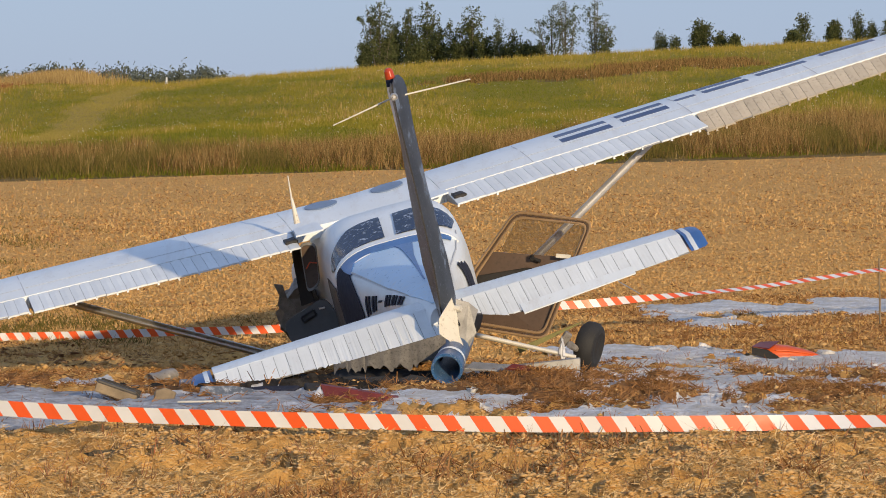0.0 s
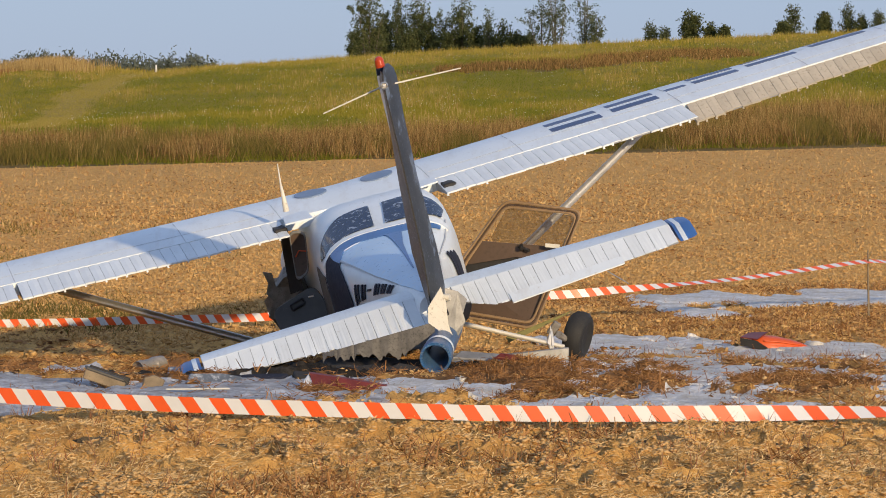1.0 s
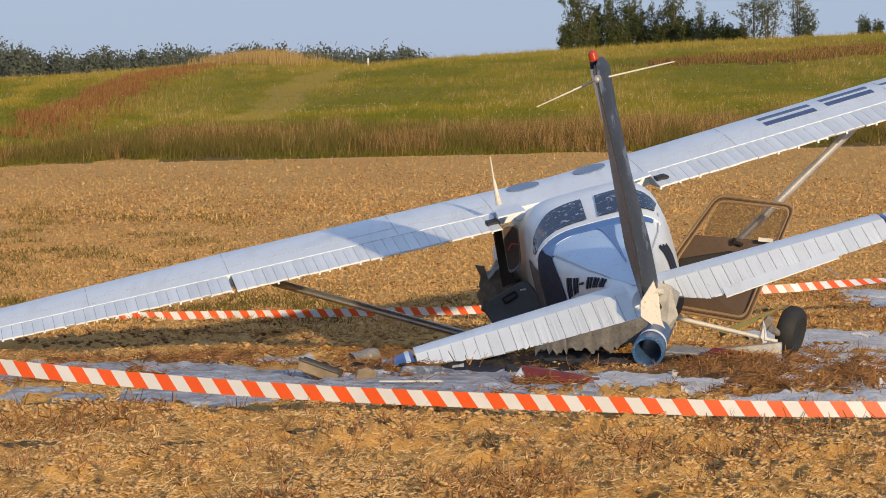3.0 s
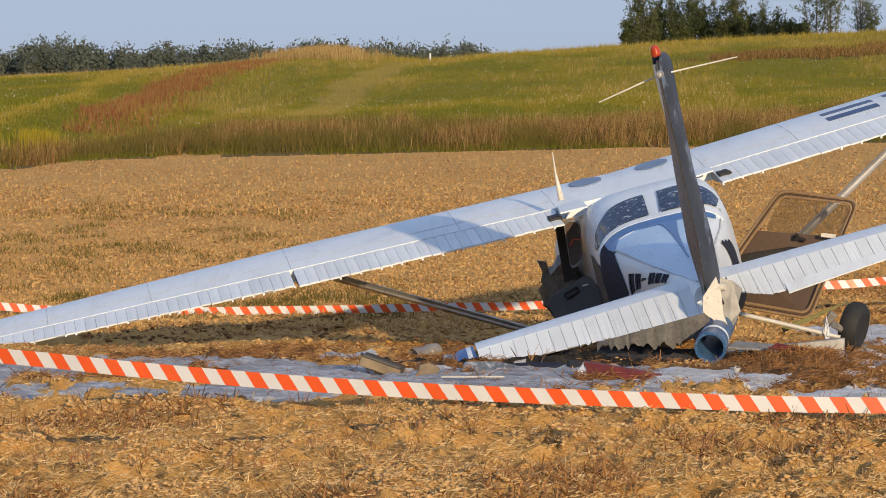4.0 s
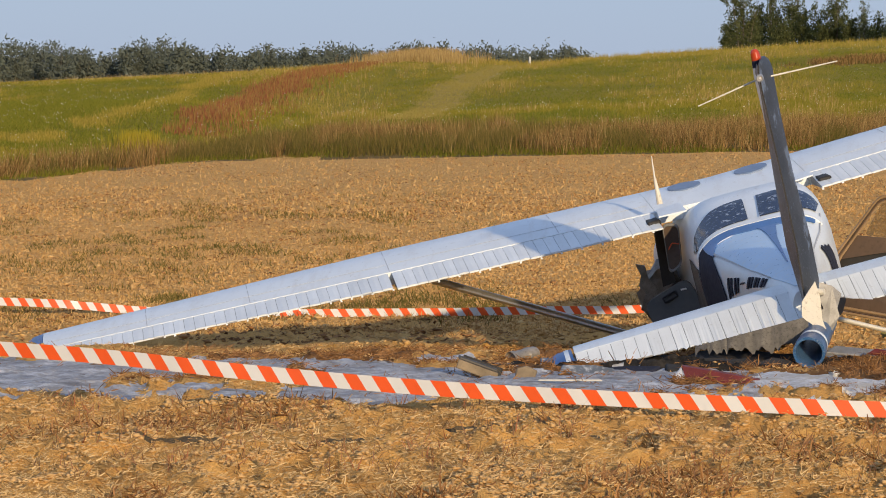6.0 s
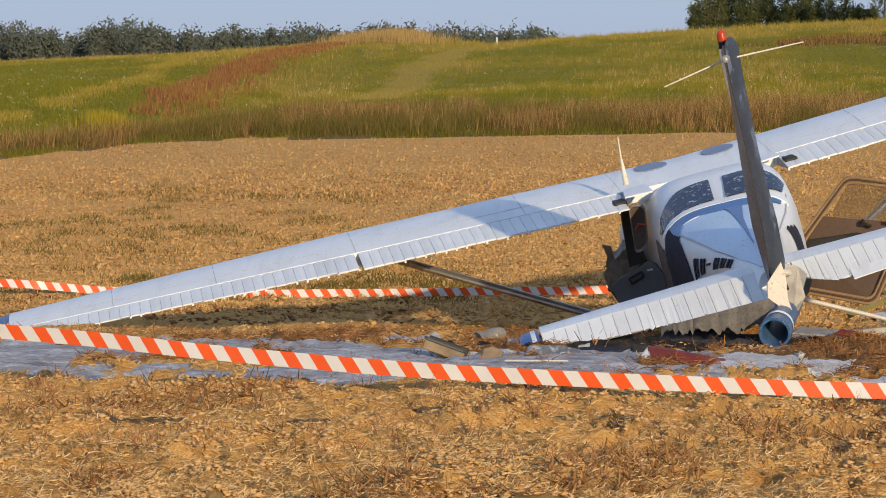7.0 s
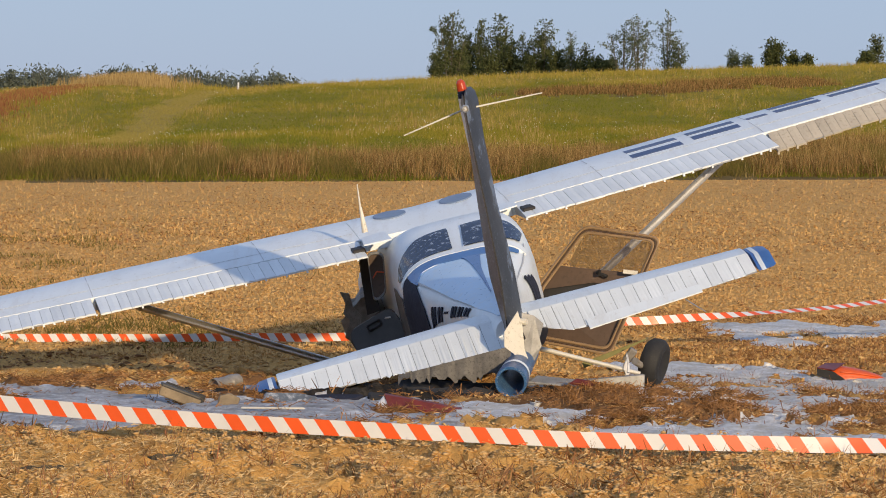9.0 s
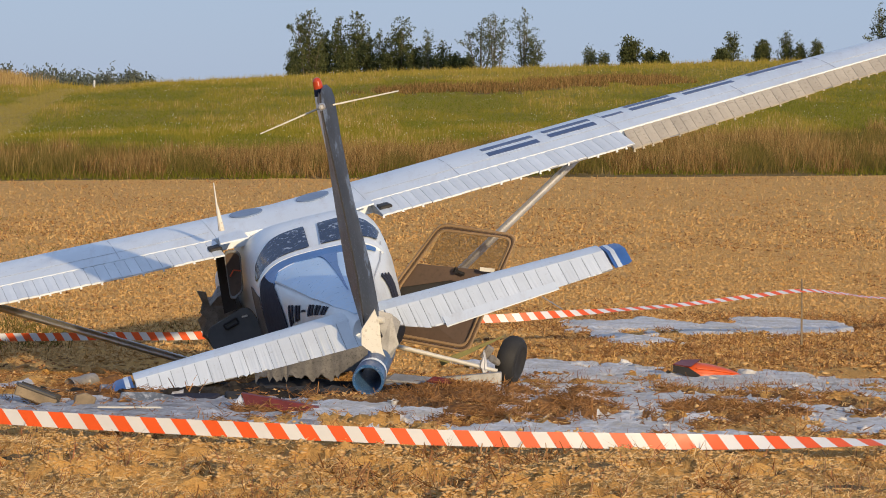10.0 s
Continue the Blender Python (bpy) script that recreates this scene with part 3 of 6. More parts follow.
scatter_blades("crest_reeds", STALKS, q, 0.3, 0.95, 0.03, 0.12, 4, "pale dry reeds on the top of the hill", seed=26)


def litter(name, mat, pts, l0, l1, w, rise, label, seed, lift=0.0):
    """Loose straws: thin flat slips lying every way, some standing up."""
    r = np.random.default_rng(seed)
    k = len(pts)
    x, y = pts[:, 0], pts[:, 1]
    z = land(x, y) + lift
    th, el = r.uniform(0, 2 * pi, k), np.abs(r.normal(0, rise, k))
    ln = r.uniform(l0, l1, k)
    d = np.stack([np.cos(th) * np.cos(el), np.sin(th) * np.cos(el), np.sin(el)], 1) * ln[:, None]
    s = np.stack([-np.sin(th), np.cos(th), r.uniform(0.3, 1.6, k)], 1)
    s *= (w / 2 * r.uniform(0.6, 1.5, k) / np.linalg.norm(s, axis=1))[:, None]
    c = np.stack([x, y, z + 0.004], 1)
    co = np.stack([c - s, c + s, c + d + s * 0.5, c + d - s * 0.5], 1)
    ob = link_mesh(name, mesh_of(name, co.reshape(-1, 3), np.arange(k * 4).reshape(k, 4)), mat, smooth=False)
    return tagged(ob, label, "straw", kind="stuff")


def lumps(name, mat, pts, r0, r1, label, seed, cuts=2, up=0.0):
    """Crumbly earth clods: squashed uneven octahedra, once divided."""
    r = np.random.default_rng(seed)
    bm = bmesh.new()
    bmesh.ops.create_icosphere(bm, subdivisions=cuts, radius=1)
    bv = np.array([v.co[:] for v in bm.verts])
    bf = np.array([[v.index for v in f.verts] for f in bm.faces])
    bm.free()
    k = len(pts)
    size = r0 + (r1 - r0) * r.uniform(0, 1, k) ** 2.5
    sc = size[:, None] * np.stack([r.uniform(0.8, 1.4, k), r.uniform(0.8, 1.3, k), r.uniform(0.6, 0.95, k)], 1)
    th = r.uniform(0, 2 * pi, k)
    v = bv[None] * (1 + 0.30 * r.normal(0, 1, (k, len(bv), 1))) * sc[:, None, :]
    vx = v[..., 0] * np.cos(th)[:, None] - v[..., 1] * np.sin(th)[:, None]
    vy = v[..., 0] * np.sin(th)[:, None] + v[..., 1] * np.cos(th)[:, None]
    z = land(pts[:, 0], pts[:, 1]) + up
    co = np.stack([vx + pts[:, :1], vy + pts[:, 1:2], v[..., 2] + z[:, None] + size[:, None] * 0.15], -1)
    f = bf[None] + (np.arange(k) * len(bv))[:, None, None]
    ob = link_mesh(name, mesh_of(name, co.reshape(-1, 3), f.reshape(-1, 3)), mat, smooth=False)
    return tagged(ob, label, "soil", kind="stuff")


p = fan(260000, 11.0, 38, -0.225, 0.215)
f = foam_field(p[:, 0], p[:, 1])
p = p[(zone(p[:, 0], p[:, 1]) < 6) & ((f < 0.0) | (rng.uniform(0, 1, len(p)) < 0.04))]
c = churned(p[:, 0], p[:, 1])
litter("loose_straw", STRAWS, p[(c < 0.75) & (bare_soil(p[:, 0], p[:, 1]) + rng.uniform(-0.5, 0.5, len(p)) < 0.25)], 0.010, 0.045, 0.0044, 0.34, "loose pale straw littering the stubble field", 5)
q = p[(c > 0.35) & (value_noise(p[:, 0] / 0.5, p[:, 1] / 0.7, 53) > -0.3)]
litter("torn_straw", RUST, np.concatenate([q, q + 0.015]), 0.02, 0.075, 0.0055, 0.35, "heaped rust brown straw torn up by the crash", 6, 0.005)
p = fan(270000, 29, 99, -0.228, 0.222)
p = p[(p[:, 1] < edge_y(p[:, 0]) - 0.3) & (foam_field(p[:, 0], p[:, 1]) < 0)]
litter("field_straw", FIELDSTRAW, p[p[:, 1] < 56], 0.015, 0.045, 0.012, 0.75, "pale straw tufts spread over the stubble", 8)
q = p[p[:, 1] >= 56]
litter("far_straw", FIELDSTRAW, q[::2], 0.03, 0.07, 0.024, 0.8, "pale straw tufts on the far stubble", 9)
q = q[1::2]
litter("far_weeds", RUST, q[(value_noise(q[:, 0] / 1.2, q[:, 1] / 6, 81) > 0.05) & (rng.uniform(0, 1, len(q)) < 0.4)], 0.03, 0.08, 0.02, 0.5, "brown weed tufts on the far stubble", 20)


def crumbs(name, mat, pts, r0, r1, label, seed):
    """Angular soil crumbs: uneven eight-sided bits, resting on the ground."""
    r = np.random.default_rng(seed)
    k = len(pts)
    size = r0 + (r1 - r0) * r.uniform(0, 1, k) ** 2
    d = np.array([(1, 0, 0), (0, 1, 0), (-1, 0, 0), (0, -1, 0), (0, 0, 1), (0, 0, -1)], float)
    v = (d[None] + r.normal(0, 0.28, (k, 6, 3))) * size[:, None, None] * r.uniform(0.7, 1.4, (k, 1, 3)) * np.array((1.7, 1.3, 0.75))
    z = land(pts[:, 0], pts[:, 1])
    co = v + np.stack([pts[:, 0], pts[:, 1], z + size * 0.2], 1)[:, None, :]
    f = np.array([(0, 1, 4), (1, 2, 4), (2, 3, 4), (3, 0, 4), (1, 0, 5), (2, 1, 5), (3, 2, 5), (0, 3, 5)])
    f = f[None] + (np.arange(k) * 6)[:, None, None]
    ob = link_mesh(name, mesh_of(name, co.reshape(-1, 3), f.reshape(-1, 3)), mat, smooth=False)
    return tagged(ob, label, "soil", kind="stuff")


p = fan(700, 13.0, 26, -0.225, 0.215)
c = churned(p[:, 0], p[:, 1])
p = p[(c < 0.85) & (foam_field(p[:, 0], p[:, 1]) < 0)]
wide = rng.uniform(0.015, 0.07, len(p))
p = np.repeat(p, 16, axis=0) + rng.normal(0, 1, (len(p) * 16, 2)) * np.repeat(wide, 16)[:, None]
crumbs("earth_crumbs", CLODS, p, 0.003, 0.009, "crumbly pale earth clods on the field", 10)
p = fan(64000, 11.0, 62, -0.225, 0.215)
p = p[(foam_field(p[:, 0], p[:, 1]) < 0) & (value_noise(p[:, 0] / 0.5, p[:, 1] / 0.8, 57) + 0.6 * value_noise(p[:, 0] / 1.6, p[:, 1] / 2.5, 58) > 0.42)]
litter("brown_weeds", RUST, p, 0.03, 0.10, 0.008, 0.6, "brown dead weeds in patches over the stubble", 19)

p = fan(36000, 27, 75, -0.23, 0.225)
p = p[(p[:, 1] < edge_y(p[:, 0]) - 0.2) & (foam_field(p[:, 0], p[:, 1]) < 0)]
tone = value_noise(p[:, 0] / 0.35, p[:, 1] / 1.4, 85) + 0.8 * value_noise(p[:, 0] / 1.3, p[:, 1] / 5, 86)
crumbs("stubble_tufts", TUFTS, p[tone > -0.2], 0.008, 0.026, "pale clods and straw tufts over the stubble field", 87)
crumbs("brown_tufts", RUST, p[(tone <= -0.2) & (rng.uniform(0, 1, len(p)) < 0.7)], 0.008, 0.024, "brown tufts in the hollows of the stubble field", 88)


def clod_heaps(name, count, y0, y1, per, wide0, wide1, r0, r1, seed):
    """Crumbly mounds: many small clods piled into low heaps."""
    r = np.random.default_rng(seed)
    c = fan(count, y0, y1, -0.225, 0.215)
    c = c[value_noise(c[:, 0] / 1.1, c[:, 1] / 1.4, 83) > -0.35]
    w = r.uniform(wide0, wide1, len(c))
    g = r.normal(0, 1, (len(c), per, 2))
    pts = c[:, None, :] + g * w[:, None, None] * np.array((1.15, 0.9))
    up = (0.30 * w)[:, None] * np.exp(-(g ** 2).sum(-1) / 1.6)
    pts, up = pts.reshape(-1, 2), up.ravel()
    ok = (foam_field(pts[:, 0], pts[:, 1]) < 0) & (churned(pts[:, 0], pts[:, 1]) < 0.75)
    return lumps(name, CLODS, pts[ok], r0, r1, "pale crumbly earth clods heaped in the stubble", seed + 1, 1, up[ok])


p = fan(105000, 11.0, 17.6, -0.225, 0.215)
bare = bare_soil(p[:, 0], p[:, 1])
ok = (bare > 0.08) & (foam_field(p[:, 0], p[:, 1]) < 0) & (zone(p[:, 0], p[:, 1]) != 6)
crumbs("crumbled_earth", CLODS, p[ok], 0.003, 0.0105, "pale crumbled earth lying bare between the straw", 82)
clod_heaps("small_clod_heaps", 260, 15.0, 30.0, 26, 0.05, 0.15, 0.005, 0.014, 84)

# ---------------------------------------------------------------- the wrecked aircraft
AT = Vector((0.65, 23.0, -0.25))
plane = base("light_aircraft", AT, "crashed white and blue high-wing light aircraft lying broken on stubble", "aircraft")


def frame_of(x, y, z, yaw, pitch, roll):
    return pose(x, y, z, 0, 0, yaw) @ pose(0, 0, 0, pitch) @ pose(0, 0, 0, 0, roll)


WING = frame_of(0.22, 26.25, 0.880, 9.1, 3.9, -14.5)
TAIL = frame_of(0.875, 20.60, 0.315, 5.0, 5.0, -16.0)
FIN = frame_of(0.835, 20.60, 0.315, -2.0, 5.0, -14.0)
DIH = tan(radians(1.73))
HINGE = 0.74     # flaps and ailerons begin at this part of the chord
FOIL = ((0, 0.0, 0.0), (0.012, 0.022, -0.012), (0.05, 0.046, -0.022), (0.13, 0.070, -0.030), (0.28, 0.086, -0.036), (0.45, 0.080, -0.036), (0.60, 0.062, -0.030), (HINGE, 0.040, -0.020))


def chord(x):
    """Leading edge, chord length and height of the wing at a span station."""
    t = max(0.0, (abs(x) - 2.67) / 2.73)
    return -0.13 * t, 1.62 - 0.50 * t, abs(x) * DIH


def wing_at(x, f, lift):
    le, c, z = chord(x)
    return WING @ Vector((x, le - f * c, z + lift * c))


def wing_ring(x, shrink=1.0):
    up = [wing_at(x, f, u * shrink) for f, u, l in FOIL]
    lo = [wing_at(x, f, l * shrink) for f, u, l in FOIL[:0:-1]]
    return up + lo


def wing_panel(name, xs_, label=""):
    bm = bmesh.new()
    add_rings(bm, [wing_ring(x) for x in xs_])
    return part(name, bm, WHITE, plane, label)


wing_panel("wing", [-5.36, -4.5, -3.6, -2.67, -1.6, -0.60], "white metal wing with streaks, resting its tip on the ground")
wing_panel("wing_centre", [-0.597, 0, 0.597], "white cabin roof between the wings")
wing_panel("wing", [0.60, 1.6, 2.67, 3.6, 4.5, 5.36], "white metal wing raised into the air")
for s in (-1, 1):
    bm = bmesh.new()
    add_rings(bm, [wing_ring(s * 5.363), wing_ring(s * 5.45, 0.85), wing_ring(s * 5.52, 0.4)])
    part("wing_tip", bm, BLUE, plane, "scuffed blue wing tip")


def flap_frame(x, f, lift, droop):
    """A point on a hinged surface: f of the chord, turned down by droop degrees about the hinge."""
    le, c, z = chord(x)
    d = (f - HINGE) * c
    a = radians(droop)
    return WING @ Vector((x, le - HINGE * c - d * cos(a) - lift * c * sin(a), z + 0.010 * c - d * sin(a) + lift * c * cos(a)))


def hinged(name, x0, x1, count, droop, label, end=1.0, paint=None):
    """A flap or aileron: a wedge with ribbed skin panels on its top."""
    bm = bmesh.new()
    rings = []
    for i in range(count + 1):
        x = x0 + (x1 - x0) * i / count
        rings.append([flap_frame(x, HINGE + 0.006, 0.024, droop), flap_frame(x, end - 0.005, 0.000, droop), flap_frame(x, end - 0.005, -0.006, droop), flap_frame(x, HINGE + 0.006, -0.028, droop)])
    add_rings(bm, rings)
    body = part(name, bm, GROOVE, plane, label, smooth=False)
    w = (x1 - x0) / count
    for i in range(count):
        bm = bmesh.new()
        a, b = x0 + w * (i + 0.018), x0 + w * (i + 0.982)
        tip = end + random.uniform(-0.008, 0.010)
        mid = (a + b) / 2
        lo, hi = [], []
        for x in (a, mid, b):
            r = 0.0022 if x == mid else 0.0
            lo.append([flap_frame(x, HINGE + 0.004, 0.0235, droop), flap_frame(x, tip, -0.004, droop)])
            hi.append([flap_frame(x, HINGE + 0.004, 0.0265 + r, droop), flap_frame(x, tip, 0.0028 + r, droop)])
        add_rings(bm, [[lo[k][0], hi[k][0], hi[k][1], lo[k][1]] for k in range(3)])
        if random.random() < 0.5:   # bent rib end under the edge
            c = flap_frame(a, tip + 0.004, -0.006, droop)
            add_box(bm, Matrix.Translation(c) @ WING.to_3x3().to_4x4(), 0.014, 0.02, random.uniform(0.008, 0.022))
        part("panel", bm, paint or PANEL, body, smooth=False)
    return body


hinged("flap", -0.62, -2.66, 26, 4, "ribbed white flap with dark joints")
hinged("flap", 0.62, 2.66, 26, 4, "ribbed white flap with dark joints")
hinged("aileron", -2.69, -5.30, 33, 3, "ribbed white aileron with dark joints")
hinged("aileron", 2.69, 5.30, 33, 22, "ribbed beige weathered aileron drooping down", 0.885, BEIGE)

# identification mark on the wing: plain bars of its size and colour
BARS = [(2.68, 2.85, 0.40, 0.45)]
for x0, x1, f0, f1 in ((1.67, 2.09, 0.37, 0.57), (2.19, 2.58, 0.35, 0.54), (2.92, 3.30, 0.26, 0.46), (3.40, 3.82, 0.22, 0.42), (3.97, 4.44, 0.17, 0.37)):
    BARS += [(x0, x1, f0, f0 + (f1 - f0) * 0.36), (x0, x1, f1 - (f1 - f0) * 0.36, f1)]
for x0, x1, f0, f1 in BARS:
    bm = bmesh.new()
    def skin(x, f, up):
        for (fa, ua, _), (fb, ub, _) in zip(FOIL, FOIL[1:]):
            if fa <= f <= fb:
                return wing_at(x, f, ua + (ub - ua) * (f - fa) / (fb - fa) + up)
    n = 6
    add_rings(bm, [[skin(x, f0 + (f1 - f0) * j / n, 0.0022) for j in range(n + 1)] + [skin(x, f0 + (f1 - f0) * j / n, 0.0) for j in range(n, -1, -1)] for x in (x0, (x0 + x1) / 2, x1)])
    part("mark_bar", bm, MARK, plane, "dark blue painted bar")


# seams between the wing's skin sheets
def seam(pts, w):
    bm = bmesh.new()
    up = WING.to_3x3() @ Vector((0, 0, 1))
    for a, b in zip(pts, pts[1:]):
        side = (b - a).cross(up).normalized() * w
        add_rings(bm, [[a - side, a + side, a + side + up * 0.0012, a - side + up * 0.0012], [b - side, b + side, b + side + up * 0.0012, b - side + up * 0.0012]])
    part("seam", bm, SEAM, plane, "thin grey skin seam", smooth=False)


for x in (-4.55, -3.75, -2.67, -1.35, 1.35, 2.67, 3.75, 4.55):
    seam([skin(x, 0.08 + 0.65 * j / 6, 0.0004) for j in range(7)], 0.003)
for x0, x1 in ((-2.66, -0.62), (0.62, 2.66), (-5.3, -2.68), (2.68, 5.3)):
    seam([skin(x0 + (x1 - x0) * j / 4, 0.61, 0.0006) for j in range(5)], 0.0025)


# fuselage: rounded sections along the body, rolled to its left
#       y      x     mid z  half width, up, down, squareness
BODY = (
    (20.75, 0.800, 0.250, 0.075, 0.12, 0.16, 2.2),
    (21.3, 0.765, 0.255, 0.13, 0.17, 0.20, 2.3),
    (22.1, 0.715, 0.265, 0.22, 0.25, 0.30, 2.6),
    (22.9, 0.665, 0.280, 0.34, 0.32, 0.40, 3.0),
    (23.45, 0.648, 0.295, 0.458, 0.37, 0.47, 3.2),
    (23.75, 0.649, 0.305, 0.499, 0.44, 0.50, 3.4),
    (24.15, 0.655, 0.315, 0.525, 0.545, 0.52, 3.6),
    (24.55, 0.638, 0.325, 0.538, 0.615, 0.54, 3.8),
    (25.0, 0.578, 0.335, 0.528, 0.575, 0.54, 3.8),
    (25.9, 0.460, 0.350, 0.48, 0.52, 0.54, 3.8),
    (26.6, 0.370, 0.350, 0.42, 0.42, 0.54, 3.4),
    (27.3, 0.250, 0.330, 0.46, 0.28, 0.50, 3.0),
)
ROLL = radians(14.5)


def body_at(y, ang, out=0.0):
    """A point on the skin: ang 0 on the right side, 90 on top, 180 on the left."""
    cols = [np.interp(y, [b[0] for b in BODY], [b[i] for b in BODY]) for i in range(1, 7)]
    x, z, hw, up, dn, sq = (float(c) for c in cols)
    ca, sa = cos(radians(ang)), sin(radians(ang))
    px = (hw + out) * abs(ca) ** (2 / sq) * (1 if ca >= 0 else -1)
    pz = (up if sa >= 0 else dn) * abs(sa) ** (2 / sq) * (1 if sa >= 0 else -1)
    pz += out * sa
    return Vector((x + px * cos(ROLL) - pz * sin(ROLL), y, z + px * sin(ROLL) + pz * cos(ROLL)))


def skin_patch(name, y0, y1, a0, a1, mat, parent, label="", out=0.004, ny=6, na=8, taper=0.0, thick=0.004):
    """A sheet that follows the body's skin; taper slants its ends by that many metres."""
    bm = bmesh.new()
    top, low = [], []
    for i in range(ny + 1):
        r, l = [], []
        for j in range(na + 1):
            t = j / na
            ya, yb = y0 + taper * t, y1 + taper * t
            y = ya + (yb - ya) * i / ny
            r.append(body_at(y, a0 + (a1 - a0) * t, out))
            l.append(body_at(y, a0 + (a1 - a0) * t, out - thick))
        top.append(r + l[::-1])
    add_rings(bm, top)
    return part(name, bm, mat, parent, label)


bm = bmesh.new()
ys_b = sorted({b[0] for b in BODY} | {21.0, 21.7, 22.5, 23.2, 24.35, 25.4})
add_rings(bm, [[body_at(y, k * 360 / 40) for k in range(40)] for y in ys_b])
fuselage = part("fuselage", bm, WHITE, plane, "white fuselage with navy side band, bent at the tail")


def skin_strip(name, rows, mat, parent, label="", out=0.008, na=8, thick=0.004):
    """A sheet on the skin between two edges: rows of ((y, angle), (y, angle))."""
    fine = []
    for (p, q), (p2, q2) in zip(rows, rows[1:]):
        for k in range(8):
            t = k / 8
            fine.append(([p[i] + (p2[i] - p[i]) * t for i in (0, 1)], [q[i] + (q2[i] - q[i]) * t for i in (0, 1)]))
    fine.append(rows[-1])
    bm = bmesh.new()
    rings = []
    for p, q in fine:
        spots = [(p[0] + (q[0] - p[0]) * j / na, p[1] + (q[1] - p[1]) * j / na) for j in range(na + 1)]
        rings.append([body_at(y, a, out) for y, a in spots] + [body_at(y, a, out - thick) for y, a in spots[::-1]])
    add_rings(bm, rings)
    return part(name, bm, mat, parent, label)


skin_strip("rear_window", [((23.84, 154), (23.79, 154)), ((24.00, 143), (23.69, 144)), ((24.08, 125), (23.69, 126)), ((24.16, 111), (23.70, 110)), ((24.20, 98), (23.71, 98)), ((24.22, 91), (23.72, 91))], GLASS, fuselage, "dark rear window pane flecked with foam", 0.012)
skin_strip("rear_window", [((24.22, 89.3), (23.72, 89.3)), ((24.25, 82), (23.73, 82)), ((24.26, 72), (23.74, 74)), ((24.22, 55), (23.80, 58)), ((24.10, 36), (23.86, 40))], GLASS, fuselage, "dark rear window pane flecked with foam", 0.012)
skin_strip("window_rim", [((23.72, 158), (23.64, 156)), ((23.69, 146), (23.62, 145)), ((23.68, 125), (23.60, 125)), ((23.68, 105), (23.60, 105)), ((23.69, 91), (23.60, 91)), ((23.70, 74), (23.60, 75)), ((23.74, 50), (23.64, 52)), ((23.80, 28), (23.68, 28))], WHITE, fuselage, "raised white rim below the rear window", 0.012, 4, 0.012)
skin_strip("side_window", [((24.60, 34), (24.56, 10)), ((25.0, 32), (25.0, 8)), ((25.35, 30), (25.35, 10))], GLASS, fuselage, "dark side window", 0.006)
skin_strip("navy_band", [((23.66, 137), (23.30, 139)), ((23.62, 150), (23.10, 152)), ((23.58, 162), (22.96, 165)), ((23.52, 179), (22.88, 181)), ((23.45, 195), (22.86, 197)), ((23.40, 207), (22.86, 207))], NAVY, fuselage, "navy painted side band", 0.010, 12)
skin_strip("blue_rim", [((23.60, 139), (23.26, 139)), ((23.595, 131), (23.32, 131)), ((23.595, 121), (23.42, 121)), ((23.595, 100), (23.45, 100)), ((23.595, 85), (23.42, 85)), ((23.60, 62), (23.48, 62)), ((23.64, 40), (23.56, 40))], DECKBLUE, fuselage, "blue band below the rear window", 0.010, 6)
# deck sheet that carries the sky's sheen as colour
skin_strip("rear_deck", [((23.50, 62), (23.48, 137)), ((23.0, 64), (23.0, 136)), ((22.2, 68), (22.2, 134)), ((21.5, 74), (21.5, 122)), ((20.95, 84), (20.95, 98))], SKY_SHEEN, fuselage, "rear deck with the pale blue sky sheen painted on", 0.005, 16)
skin_strip("deck_edge", [((23.30, 134), (23.28, 137)), ((22.9, 134), (22.9, 136.5)), ((22.2, 133), (22.2, 135)), ((21.6, 123), (21.6, 125))], SEAM, fuselage, "grey lower edge of the deck", 0.009, 3)
skin_strip("blue_stripe", [((23.44, 90), (23.42, 82)), ((22.8, 86), (22.8, 81)), ((21.86, 81.5), (21.86, 79.5))], DECKBLUE, fuselage, "blue stripe running to the fin", 0.012, 4)
# dirty flank skin, its shade painted in as a dark strip
skin_strip("shaded_grime", [((23.64, 166), (24.30, 170)), ((23.56, 180), (24.34, 184)), ((23.50, 194), (24.36, 196)), ((23.46, 207), (24.36, 207))], SHADED_SKIN, fuselage, "grey grime on the side with its shade painted in", 0.008, 8)
# identification mark on the side: plain bars of its size and colour
for k in range(6):
    for j in ((0, 1) if k != 2 else (0,)):
        y = 22.76 - k * 0.195 - j * 0.085
        top = float(np.interp(y, (21.6, 22.5, 22.76), (129, 156, 161)))
        lo, hi = (0, 20) if k != 2 else (8, 12)
        wide = 0.052 if k != 2 else 0.11
        skin_strip("mark_bar", [((y, top + lo), (y + 0.03, top + hi)), ((y - wide, top + lo - wide * 28), (y - wide + 0.03, top + hi - wide * 28))], NAVY, fuselage, "dark painted bar", 0.008, 5)

# the whole underside is coloured near black
skin_patch("belly", 20.85, 25.5, 197, 343, DARK, fuselage, "dark belly", 0.008, 14, 12)
# fin and rudder
def tail_at(x, y, z):
    return TAIL @ Vector((x, y, z))


def fin_at(x, y, z):
    return FIN @ Vector((x, y, z))


def fin_ring(z, y0, y1, half):
    return [fin_at(0, y0, z), fin_at(half, y0 + (y1 - y0) * 0.25, z), fin_at(half, y0 + (y1 - y0) * 0.6, z), fin_at(0.012, y1, z), fin_at(-0.012, y1, z), fin_at(-half, y0 + (y1 - y0) * 0.6, z), fin_at(-half, y0 + (y1 - y0) * 0.25, z)]


